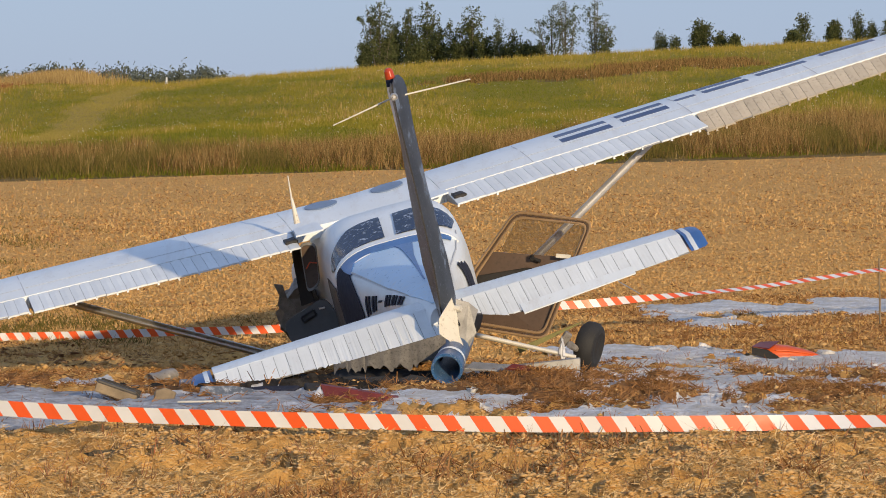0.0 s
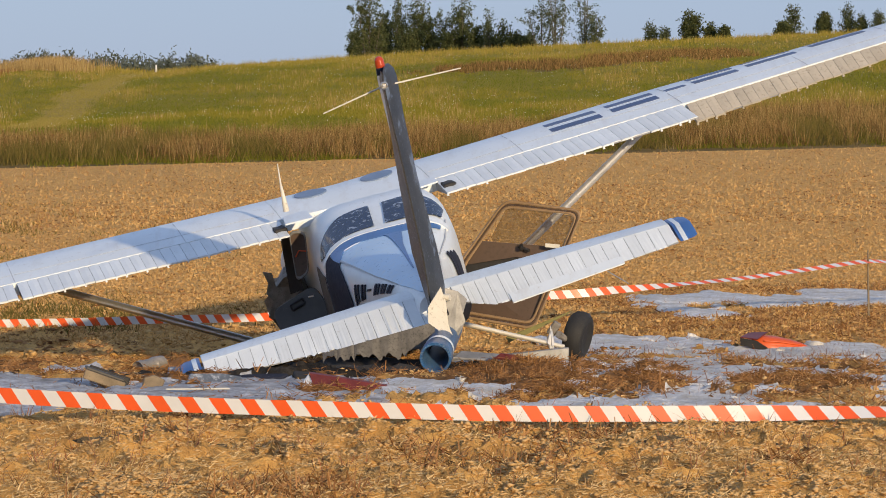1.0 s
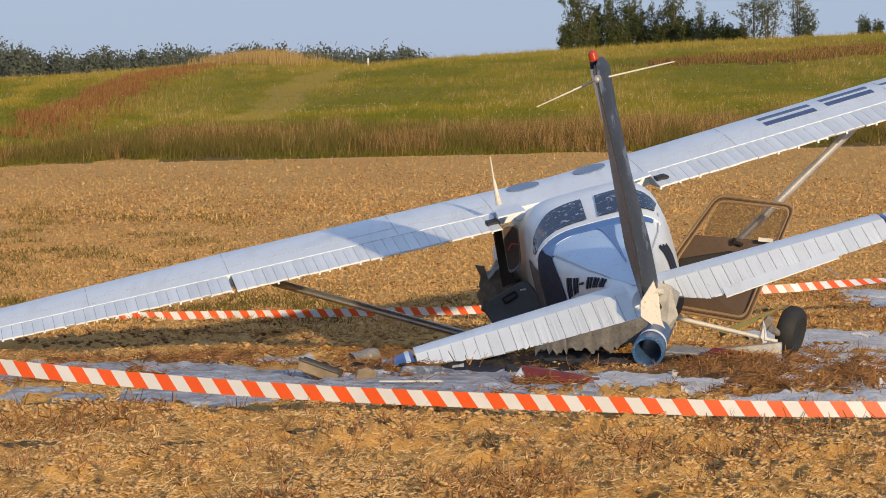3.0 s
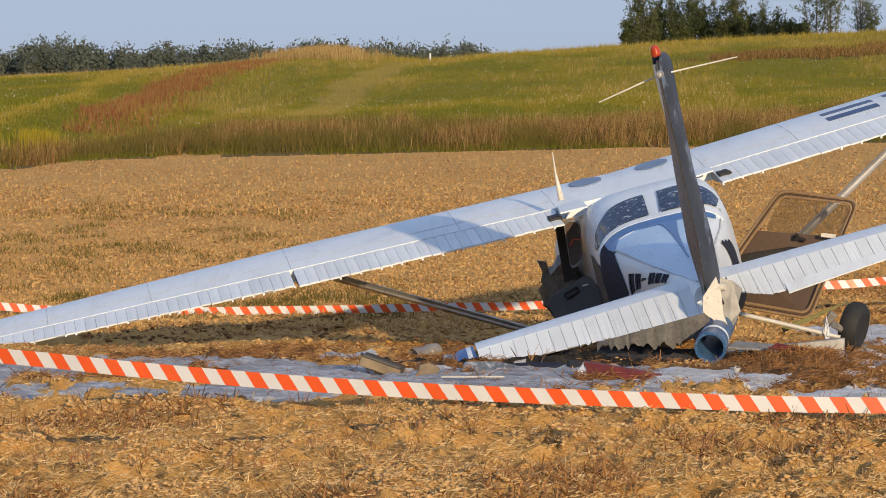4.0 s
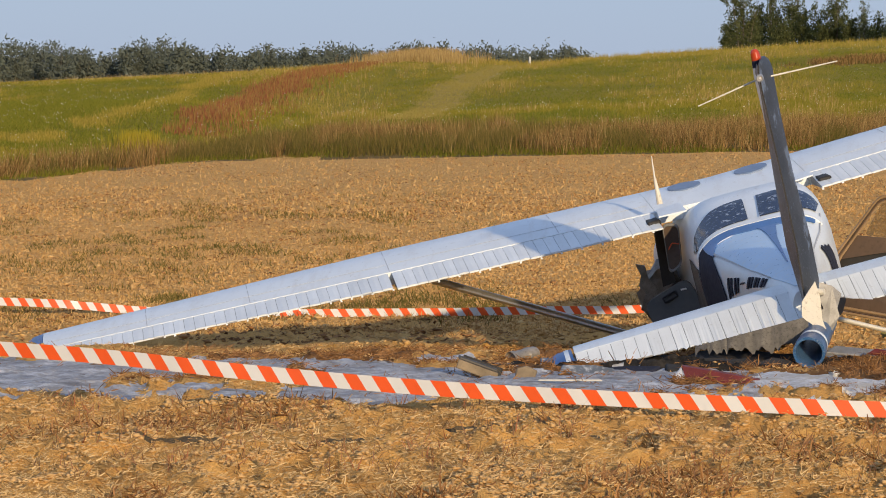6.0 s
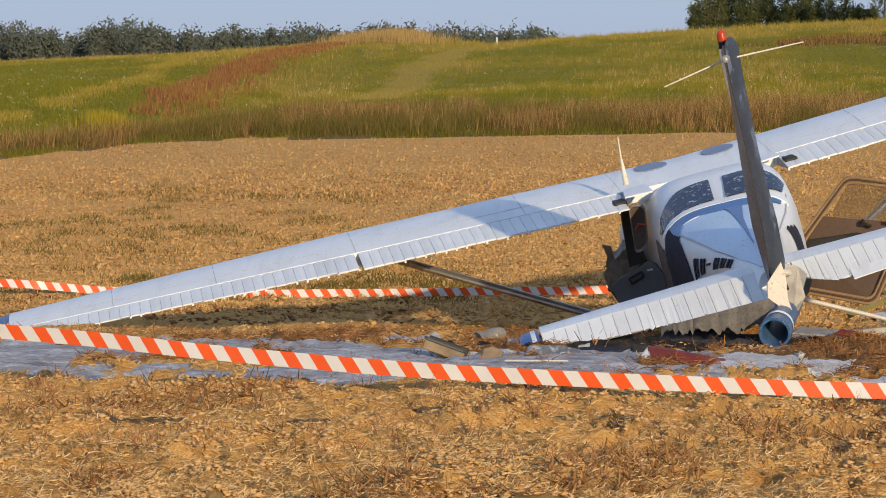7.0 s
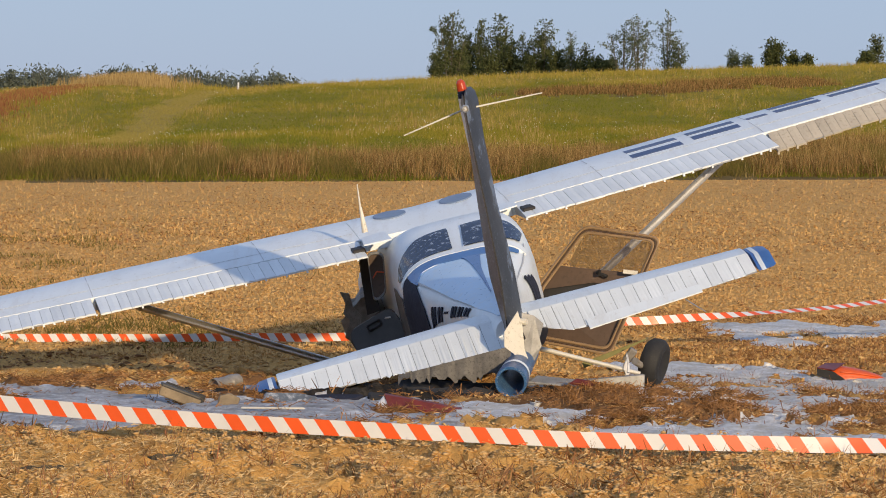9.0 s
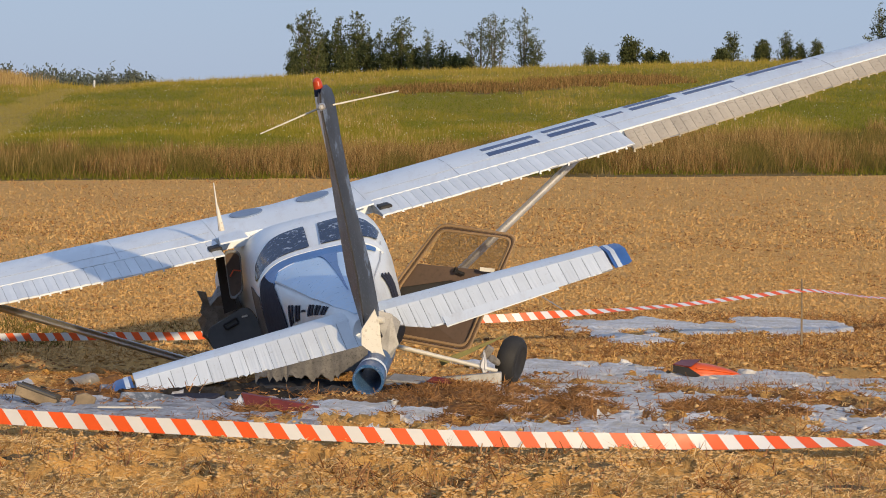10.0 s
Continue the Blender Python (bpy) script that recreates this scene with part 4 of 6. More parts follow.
bm = bmesh.new()
add_rings(bm, [fin_ring(0.03, 1.75, 0.32, 0.05), fin_ring(0.35, 1.35, 0.30, 0.05), fin_ring(0.8, 1.05, 0.27, 0.045), fin_ring(1.42, 0.74, 0.25, 0.038), fin_ring(1.50, 0.66, 0.27, 0.03)])
fin = part("fin", bm, WHITE, plane, "white upright tail fin")
# station up the fin, left edge, trailing edge, right edge
RUDDER = ((0.0, -0.070, -0.044, 0.060), (0.35, -0.086, -0.014, 0.075), (0.8, -0.057, 0.0, 0.066), (1.2, -0.024, 0.006, 0.078), (1.36, -0.012, 0.008, 0.088), (1.46, -0.016, 0.014, 0.096), (1.515, 0.0, 0.022, 0.088), (1.54, 0.03, 0.035, 0.07))


def rudder_face(name, inner, outer, mat, label):
    """One skin of the rudder, from its trailing edge forward to the hinge."""
    bm = bmesh.new()
    rings = []
    for z, l, m, r_ in RUDDER:
        a, b = {"l": l, "m": m, "r": r_}[inner], {"l": l, "m": m, "r": r_}[outer]
        ya, yb = (-0.09, 0.20) if inner == "m" else (0.20, -0.09)
        rings.append([fin_at(a, ya, z), fin_at((a + b) / 2, (ya + yb) / 2 - 0.035, z), fin_at(b, yb, z), fin_at(b * 0.9, 0.29, z), fin_at(a * 0.9, 0.29, z)])
    add_rings(bm, rings)
    return part(name, bm, mat, plane, label)


rudder = rudder_face("rudder", "m", "r", WORN, "scratched dark rudder seen edge on")
bm = bmesh.new()
rings = []
for z, l, m, r_ in RUDDER[:-1]:
    rings.append([fin_at(l, 0.16, z), fin_at((l + m) / 2, 0.03, z), fin_at(m - 0.006, -0.092, z), fin_at(m - 0.006, -0.06, z), fin_at(l + 0.004, 0.20, z)])
add_rings(bm, rings)
part("rudder_skin", bm, RUDDERSKIN, rudder, "brown stained skin on the other face of the rudder")
bm = bmesh.new()
add_rings(bm, [[fin_at(m - 0.006, -0.097, z), fin_at(m + 0.003, -0.097, z), fin_at(m + 0.003, -0.088, z), fin_at(m - 0.006, -0.088, z)] for z, l, m, r_ in RUDDER[:-1]])
part("trailing_edge", bm, DARK, rudder, "black trailing edge")
bm = bmesh.new()
add_rod(bm, fin_at(0.012, 0.14, 1.49), fin_at(0.012, 0.14, 1.535), 0.036, 0.031, 14)
part("beacon_base", bm, NAVY, fin, "dark beacon socket")
bm = bmesh.new()
for z0, z1, r0, r1 in ((1.53, 1.55, 0.030, 0.031), (1.55, 1.585, 0.031, 0.028), (1.585, 1.602, 0.028, 0.018), (1.602, 1.608, 0.018, 0.004)):
    add_rod(bm, fin_at(0.012, 0.14, z0), fin_at(0.012, 0.14, z1), r0, r1, 14)
part("beacon", bm, BEACON, fin, "orange red beacon lamp")
bm = bmesh.new()
add_rings(bm, [[fin_at(0.012 + q * cos(2 * pi * j / 18), d, 1.437 + q * sin(2 * pi * j / 18)) for j in range(18)] for q, d in ((0.022, -0.02), (0.025, -0.105), (0.018, -0.112), (0.014, -0.10))])
lamp = part("tail_light", bm, METAL, fin, "round metal tail light ring")
bm = bmesh.new()
add_rod(bm, fin_at(0.012, -0.09, 1.437), fin_at(0.012, -0.115, 1.437), 0.010, 0.006, 12)
part("lens", bm, TAPE_W, lamp, "small white lens")
for tip in ((0.497, 0.30, 1.397), (-0.403, 0.0, 1.352)):
    bm = bmesh.new()
    add_rod(bm, fin_at(0, 0.1, 1.42), fin_at(*tip), 0.006, 0.004, 6)
    part("whisker_antenna", bm, CREAM, fin, "thin white rod antenna")


# tailplane: one stabiliser and ribbed elevator to each side
def stab_ring(x):
    t = abs(x) / 1.62
    le, c = 0.88 - 0.20 * t, 0.48 - 0.14 * t
    f = ((0, 0, 0), (0.04, 0.016, -0.016), (0.3, 0.040, -0.040), (0.7, 0.045, -0.045), (1.0, 0.035, -0.035))
    return [tail_at(x, le - a * c, u) for a, u, l in f] + [tail_at(x, le - a * c, l) for a, u, l in f[:0:-1]]


def elev_at(x, t, lift, droop):
    a = radians(droop)
    k = abs(x) / 1.62
    y0 = 0.40 - 0.08 * k
    c = 0.42 - 0.20 * k
    c *= min(1.0, 0.42 + 0.58 * (x - 0.10) / 0.26) if x > 0 else 1.0
    return tail_at(x, y0 - t * c * cos(a) - lift * sin(a), 0.0 - t * c * sin(a) + lift * cos(a))


for s, droop in ((-1, 14), (1, 15)):
    bm = bmesh.new()
    add_rings(bm, [stab_ring(s * x) for x in (0.06, 0.5, 1.0, 1.56)])
    part("stabiliser", bm, WHITE, plane, "white tailplane half")
    bm = bmesh.new()
    n = 19
    x_in = 0.07 if s < 0 else 0.10
    xs_e = [s * (x_in + (1.56 - x_in) * i / n) for i in range(n + 1)]
    add_rings(bm, [[elev_at(x, 0, 0.032, droop), elev_at(x, 0.985, 0.004, droop), elev_at(x, 0.985, -0.004, droop), elev_at(x, 0, -0.032, droop)] for x in xs_e])
    elev = part("elevator", bm, GROOVE, plane, "ribbed white elevator with a torn trailing edge", smooth=False)
    for i in range(n):
        a, b = xs_e[i] + s * 0.0016, xs_e[i + 1] - s * 0.0016
        t = 1.0 + random.uniform(-0.03, 0.05)
        bm = bmesh.new()
        add_rings(bm, [[elev_at(x, 0, 0.033, droop), elev_at(x, 0, 0.039, droop), elev_at(x, t + random.uniform(-0.03, 0.055) + (random.random() ** 3 * 0.2 if s < 0 and 1 < i < 11 else 0), 0.008, droop), elev_at(x, t, 0.002, droop)] for x in [a + (b - a) * j / 6 for j in range(7)]])
        part("panel", bm, PANEL, elev, smooth=False)
    if s > 0:
        bm = bmesh.new()
        add_rings(bm, [[elev_at(x, 0.80, 0.020, droop), elev_at(x, 1.16, 0.012, droop), elev_at(x, 1.16, 0.004, droop), elev_at(x, 0.80, 0.008, droop)] for x in (0.42, 0.6, 0.8, 1.0, 1.18)])
        tab = part("trim_tab", bm, WHITE, elev, "white trim tab along the trailing edge", smooth=False)
        bm = bmesh.new()
        add_rod(bm, elev_at(1.06, 1.1, -0.01, droop), elev_at(1.16, 1.5, -0.09, droop), 0.004, 0.003, 6)
        part("push_rod", bm, METAL, plane, "thin bent push rod below the elevator")
    bm = bmesh.new()
    rings = []
    for x, k in ((1.575, 0.98), (1.67, 0.92), (1.70, 0.78)):
        mid = tail_at(s * x, 0.38, -0.02)
        rings.append([mid + (p - mid) * k for p in [tail_at(s * x, 0.68, 0.0), tail_at(s * x, 0.55, 0.035), tail_at(s * x, 0.3, 0.03), tail_at(s * x, 0.10, -0.055), tail_at(s * x, 0.3, -0.04), tail_at(s * x, 0.55, -0.04)]])
    add_rings(bm, rings)
    tipcap = part("tailplane_tip", bm, BLUE, plane, "scuffed blue tailplane tip")
    bm = bmesh.new()
    rings = []
    for x, k in ((1.595, 1.0), (1.625, 0.985)):
        mid = tail_at(s * x, 0.38, -0.02)
        rings.append([mid + (p - mid) * k for p in [tail_at(s * x, 0.68, 0.0), tail_at(s * x, 0.55, 0.035), tail_at(s * x, 0.3, 0.03), tail_at(s * x, 0.10, -0.055), tail_at(s * x, 0.3, -0.04), tail_at(s * x, 0.55, -0.04)]])
    add_rings(bm, rings)
    part("white_band", bm, WHITE, tipcap, "white band round the tip")

# struts
for p, q, mat in (((-1.90, 25.35, 0.18), (-0.05, 25.0, -0.30), METAL), ((2.62, 25.6, 1.38), (1.0, 25.7, -0.22), STRUT)):
    bm = bmesh.new()
    add_rod(bm, p, q, 0.062, 0.062, 14, 0.5)
    part("wing_strut", bm, mat, plane, "polished metal wing strut")

# ---- loose and broken parts of the aircraft
def quad_frame(name, outer, inner, depth, mat, parent, label):
    """A frame between two outlines of the same count, with depth along y."""
    bm = bmesh.new()
    k = len(outer)
    o = [Vector(p) for p in outer]
    i = [Vector(p) for p in inner]
    d = Vector((0, depth, 0))
    rings = [o, i, [p + d for p in i], [p + d for p in o]]
    vs = [[bm.verts.new(p) for p in r] for r in rings]
    for a, b in zip(vs, vs[1:] + vs[:1]):
        for j in range(k):
            bm.faces.new((a[j], a[(j + 1) % k], b[(j + 1) % k], b[j]))
    bmesh.ops.bevel(bm, geom=list(bm.edges), offset=0.006, segments=1, affect="EDGES")
    return part(name, bm, mat, parent, label)


def rounded(pts, r=0.08, n=4):
    """Round the corners of an outline."""
    out = []
    pts = [Vector(p) for p in pts]
    for a, b, c in zip(pts[-1:] + pts, pts, pts[1:] + pts[:1]):
        u, v = (a - b), (c - b)
        p, q = b + u.normalized() * min(r, u.length * 0.45), b + v.normalized() * min(r, v.length * 0.45)
        for i in range(n + 1):
            t = i / n
            out.append((1 - t) ** 2 * p + 2 * t * (1 - t) * b + t * t * q)
    return out


def inset(pts, k):
    c = sum((Vector(p) for p in pts), Vector()) / len(pts)
    return [Vector(p) + (c - Vector(p)).normalized() * k for p in pts]


# open door on the far side, hanging ajar, seen from inside
door = [(1.54, 25.35, 0.87), (2.13, 25.10, 0.79), (1.75, 25.05, -0.13), (1.15, 25.33, -0.04), (1.17, 25.38, 0.36)]
dr = rounded(door)
dleaf = quad_frame("cabin_door", dr, inset(dr, 0.024), 0.05, TAN, plane, "open cabin door with tan frame and brown lining")
quad_frame("door_seal", inset(dr, 0.025), inset(dr, 0.042), 0.02, BROWN, dleaf, "brown rubber door seal")
quad_frame("inner_frame", inset(dr, 0.043), inset(dr, 0.066), 0.04, TAN, dleaf, "tan inner frame")
win = rounded([(1.565, 25.365, 0.82), (2.075, 25.15, 0.74), (2.00, 25.16, 0.50), (1.42, 25.38, 0.545)], 0.05)
bm = bmesh.new()
add_slab(bm, win, (0, 1, 0), 0.006)
pane = part("door_glass", bm, DOORGLASS, dleaf, "brown tinted door window")
bm = bmesh.new()
add_slab(bm, [(1.24, 25.385, 0.36), (1.37, 25.38, 0.545), (2.00, 25.165, 0.50), (1.955, 25.16, 0.38), (1.62, 25.26, 0.425)], (0, 1, 0), 0.03)
part("door_lining", bm, BROWN, dleaf, "brown leather-look lining")
bm = bmesh.new()
add_slab(bm, [(1.23, 25.40, 0.36), (1.30, 25.385, 0.425), (1.62, 25.275, 0.425), (1.955, 25.175, 0.38), (1.92, 25.15, 0.27), (1.22, 25.395, 0.28)], (0, 1, 0), 0.03)
part("door_pocket", bm, DARK, dleaf, "dark torn map pocket")
bm = bmesh.new()
add_slab(bm, [(1.22, 25.385, 0.285), (1.92, 25.14, 0.275), (1.73, 25.10, -0.09), (1.21, 25.34, -0.005)], (0, 1, 0), 0.03)
part("door_lining", bm, BROWN, dleaf, "brown leather-look lining")
bm = bmesh.new()
add_rod(bm, (1.64, 25.24, 0.505), (1.72, 25.20, 0.475), 0.012, 0.014, 8)
add_rod(bm, (1.66, 25.24, 0.515), (1.66, 25.20, 0.49), 0.016, 0.016, 8)
part("door_handle", bm, DARK, dleaf, "black door handle")
bm = bmesh.new()
add_slab(bm, [(1.84, 25.13, 0.535), (1.95, 25.10, 0.525), (1.945, 25.10, 0.495), (1.835, 25.13, 0.505)], (0, 1, 0), 0.004)
part("placard", bm, CREAM, dleaf, "small pale placard")

# near door, folded down against the left side
ld = rounded([(-0.26, 24.55, 0.05), (0.05, 24.52, 0.25), (0.22, 24.45, 0.02), (-0.16, 24.45, -0.14)], 0.06)
bm = bmesh.new()
add_slab(bm, ld, (0.1, 1, 0.1), 0.05)
bmesh.ops.bevel(bm, geom=list(bm.edges), offset=0.008, segments=1, affect="EDGES")
ndoor = part("cabin_door", bm, CHARCOAL, plane, "dark lined cabin door torn down beside the fuselage")
bm = bmesh.new()
for a, b in (((-0.12, 24.50, 0.10), (-0.03, 24.50, 0.155)), ((-0.10, 24.50, 0.065), (-0.01, 24.50, 0.12)), ((-0.12, 24.50, 0.10), (-0.10, 24.50, 0.065)), ((-0.03, 24.50, 0.155), (-0.01, 24.50, 0.12))):
    add_rod(bm, a, b, 0.008, 0.008, 6)
part("door_handle", bm, RUBBER, ndoor, "black recessed handle")
bm = bmesh.new()
add_rod(bm, (0.015, 24.47, 0.165), (0.055, 24.45, 0.175), 0.007, 0.007, 6)
part("latch", bm, METAL, ndoor, "small metal latch")
# door post and cabin side window
bm = bmesh.new()
add_slab(bm, [(-0.20, 25.0, 0.60), (-0.125, 24.95, 0.60), (-0.02, 24.9, 0.20), (-0.12, 24.95, 0.16)], (0, 1, 0), 0.06)
part("door_post", bm, DARK, plane, "dark bare door post")
sw = rounded([(-0.13, 24.86, 0.635), (-0.01, 24.84, 0.64), (0.02, 24.80, 0.34), (-0.07, 24.82, 0.27)], 0.05)
bm = bmesh.new()
add_slab(bm, sw, (0, 1, 0), 0.03)
part("side_window", bm, BROWN, plane, "brown stained cabin side window")
quad_frame("window_frame", [p + Vector((0, -0.012, 0)) for p in inset(sw, -0.012)], [p + Vector((0, -0.012, 0)) for p in inset(sw, 0.012)], 0.03, SHEET, plane, "grey frame round the side window")
bm = bmesh.new()
add_rod(bm, (-0.08, 24.79, 0.45), (-0.055, 24.79, 0.50), 0.005, 0.005, 6)
add_rod(bm, (-0.055, 24.79, 0.50), (0.0, 24.79, 0.495), 0.005, 0.005, 6)
part("seat_belt", bm, TAPE_R, plane, "thin red strap hanging in the cabin")
# crumpled engine cowling on the left front
bm = bmesh.new()
r = random.Random(4)
rings = []
for k in range(7):
    y = 25.5 + 0.12 * k
    ring = []
    for j in range(10):
        a = 2 * pi * j / 10
        q = Vector((-0.14 + 0.17 * cos(a) * r.uniform(0.6, 1.15), y + r.uniform(-0.05, 0.05), 0.08 + 0.24 * sin(a) * r.uniform(0.65, 1.15)))
        ring.append(q)
    rings.append(ring)
add_rings(bm, rings)
part("crumpled_cowling", bm, TORN, plane, "crumpled grey sheet metal of the nose", smooth=False)
bm = bmesh.new()
add_slab(bm, [(-0.34, 25.45, 0.31), (-0.27, 25.45, 0.30), (-0.24, 25.45, 0.20), (-0.17, 25.45, 0.13), (-0.19, 25.45, -0.03), (-0.26, 25.45, -0.06), (-0.24, 25.45, 0.07), (-0.31, 25.45, 0.14), (-0.295, 25.45, 0.22)], (0.2, 1, 0), 0.02)
part("torn_sheet", bm, TORN, plane, "torn jagged metal sheet", smooth=False)

# antenna, bracket, fairings and filler patches on the roof
bm = bmesh.new()
add_rod(bm, (-0.145, 24.62, 0.80), (-0.185, 24.62, 0.99), 0.024, 0.010, 10)
add_rod(bm, (-0.185, 24.62, 0.985), (-0.212, 24.62, 1.16), 0.008, 0.004, 8)
part("spike_antenna", bm, CREAM, plane, "white tapered antenna spike")
bm = bmesh.new()
add_slab(bm, [wing_at(-0.60, 0.80, 0.052), wing_at(-0.42, 0.80, 0.060), wing_at(-0.42, 1.01, 0.045), wing_at(-0.63, 0.98, 0.040)], (0, 0.1, 1), 0.012)
part("root_fairing", bm, WHITE, plane, "white wing root fairing")
bm = bmesh.new()
add_slab(bm, [wing_at(0.45, 0.76, 0.046), wing_at(0.61, 0.76, 0.044), wing_at(0.61, 0.86, 0.034), wing_at(0.45, 0.90, 0.036)], (0, 0.1, 1), 0.012)
part("root_fairing", bm, WHITE, plane, "white wing root fairing")
# solid near-black boxes stand in for the shade inside the flap gaps
for s, dx in ((-1, -0.66), (1, 0.68)):
    bm = bmesh.new()
    c = wing_at(dx, 0.86, 0.0)
    add_box(bm, Matrix.Translation(c) @ WING.to_3x3().to_4x4(), 0.10, 0.20, 0.08, 0.01)
    part("flap_gap_shade", bm, DARK, plane, "near-black block as the shade in the gap beside the flap")
for x in (-0.26, 0.28):
    bm = bmesh.new()
    add_rings(bm, [[wing_at(x + 0.13 * cos(2 * pi * j / 24), 0.38 + 0.10 * sin(2 * pi * j / 24), up + np.interp(0.38 + 0.10 * sin(2 * pi * j / 24), (0.13, 0.28, 0.45, 0.60), (0.070, 0.086, 0.080, 0.062))) for j in range(24)] for up in (0.0, 0.006)])
    part("roof_disc", bm, ROOFBLUE, plane, "round grey blue roof patch")

# tail end: broken fairing, bolts, torn skin, blue tube
bm = bmesh.new()
add_slab(bm, [(0.76, 20.40, 0.313), (0.84, 20.38, 0.443), (0.872, 20.38, 0.348), (0.887, 20.38, 0.208), (0.912, 20.37, 0.144), (0.89, 20.37, 0.155), (0.873, 20.37, 0.122), (0.855, 20.37, 0.165), (0.84, 20.37, 0.145), (0.821, 20.37, 0.178), (0.79, 20.37, 0.198), (0.761, 20.38, 0.221)], (0, 1, 0), 0.03)
part("tail_fairing", bm, CREAM, plane, "broken cream tail fairing")
for a, b, w in (((0.85, 20.45, 0.37), (0.90, 20.43, 0.375), 0.026), ((0.87, 20.47, 0.30), (0.885, 20.44, 0.27), 0.014)):
    bm = bmesh.new()
    add_rod(bm, a, b, w, w * 0.8, 10)
    part("bracket", bm, CREAM if w > 0.023 else DARK, plane, "metal tail bracket")
bm = bmesh.new()
add_slab(bm, [(0.87, 20.5, 0.43), (0.95, 20.5, 0.41), (1.01, 20.52, 0.36), (0.985, 20.5, 0.27), (1.0, 20.5, 0.22), (0.955, 20.49, 0.13), (0.93, 20.48, 0.15), (0.90, 20.47, 0.09), (0.87, 20.46, 0.14)], (0, 1, 0), 0.02)
part("torn_sheet", bm, SHEET, plane, "bent grey metal sheet", smooth=False)
bm = bmesh.new()
n = 46
up, lo = [], []
for i in range(n + 1):
    t = i / n
    x, z = 0.10 + 0.70 * t, 0.030 + 0.195 * t
    drop = 0.01 + 0.12 * min(1, t * 1.4) + 0.05 * random.random() ** 2
    up.append(Vector((x, 20.38, z)))
    lo.append(Vector((x + random.uniform(-0.006, 0.006), 20.36, max(-0.03, z - drop))))
back = Vector((0, 0.012, 0))
add_rings(bm, [[u, l, l + back, u + back] for u, l in zip(up, lo)])
# sunlit here, so the shade on this skin comes from its dark colour
part("torn_skin", bm, SHADED_SKIN, plane, "grey torn skin with shade in its colour and a jagged edge")
c0, c1 = Vector((0.795, 20.10, 0.02)), Vector((0.91, 20.75, 0.17))
ax = (c1 - c0).normalized()
q = ax.to_track_quat("Z", "Y").to_matrix().to_4x4()
def tube_ring(c, r):
    return [c + (q @ Vector((r * cos(2 * pi * j / 28), r * sin(2 * pi * j / 28), 0))) for j in range(28)]
bm = bmesh.new()
add_rings(bm, [tube_ring(c1, 0.075), tube_ring(c1, 0.085), tube_ring(c0 + ax * 0.10, 0.092), tube_ring(c0 + ax * 0.09, 0.099), tube_ring(c0, 0.099), tube_ring(c0, 0.082), tube_ring(c0 + ax * 0.3, 0.078), tube_ring(c1, 0.07)], caps=False)
tube = part("tail_tube", bm, TUBEBLUE, plane, "scuffed blue tube with an open end")
bm = bmesh.new()
add_rings(bm, [tube_ring(c0 + ax * 0.14, 0.094), tube_ring(c0 + ax * 0.18, 0.0935)], caps=False)
part("white_band", bm, WHITE, tube, "white band round the tube")
# stripes on the right flank
for k in range(3):
    y = 23.22 + 0.12 * k
    skin_strip("side_stripe", [((y, 19 - 3 * k), (y - 0.06, 17 - 3 * k)), ((y + 0.12, 8 - 2 * k), (y + 0.05, 6 - 2 * k)), ((y + 0.24, -3), (y + 0.17, -5))], NAVY, fuselage, "navy flank stripe", 0.010)
skin_strip("flank_line", [((23.9, 34), (23.9, 32.5)), ((23.3, 30), (23.3, 28)), ((22.5, 22), (22.5, 20))], SEAM, fuselage, "grey line along the flank", 0.009, 3)

# main wheel and its leg
wc = Vector((2.02, 24.3, -0.125))
bm = bmesh.new()
wm = Matrix.Translation(wc) @ pose(0, 0, 0, 0, 0, -22) @ pose(0, 0, 0, 0, 12, 0)
prof = ((-0.055, 0.085), (-0.075, 0.12), (-0.068, 0.155), (-0.04, 0.180), (0, 0.187), (0.04, 0.180), (0.068, 0.155), (0.075, 0.12), (0.055, 0.085))
add_rings(bm, [[wm @ Vector((x, r * cos(2 * pi * j / 32), r * sin(2 * pi * j / 32))) for j in range(32)] for x, r in prof])
wheel = part("wheel", bm, RUBBER, plane, "worn black rubber tyre half sunk in straw")
bm = bmesh.new()
add_rings(bm, [[wm @ Vector((x, r * cos(2 * pi * j / 20), r * sin(2 * pi * j / 20))) for j in range(20)] for x, r in ((-0.06, 0.084), (-0.045, 0.06), (-0.075, 0.03), (-0.075, 0.008))])
part("hub", bm, METAL, wheel, "dusty metal hub")
bm = bmesh.new()
add_rod(bm, (1.12, 24.1, -0.01), (1.90, 24.05, -0.19), 0.032, 0.026, 12, 0.6)
part("wheel_leg", bm, CREAM, plane, "cream painted landing gear leg")
bm = bmesh.new()
add_rod(bm, (1.86, 24.1, -0.10), (1.95, 24.2, -0.16), 0.03, 0.02, 8)
add_box(bm, Matrix.Translation((1.83, 24.15, -0.06)) @ pose(0, 0, 0, 20, 30, 10), 0.06, 0.04, 0.11, 0.006)
part("brake_bracket", bm, TORN, plane, "torn grey brake bracket")
r = random.Random(9)
bm = bmesh.new()
add_rings(bm, [[Vector((1.80 + 0.018 * q * cos(2 * pi * j / 9) * r.uniform(0.6, 1.3), 24.05 + 0.03 * q * r.uniform(-1, 1), z + 0.02 * r.uniform(-1, 1))) for j in range(9)] for z, q in ((-0.20, 0.8), (-0.16, 1.4), (-0.11, 1.2), (-0.07, 0.7), (-0.05, 0.25))])
part("torn_cloth", bm, TAPE_W, plane, "crumpled white cloth beside the wheel", smooth=False)
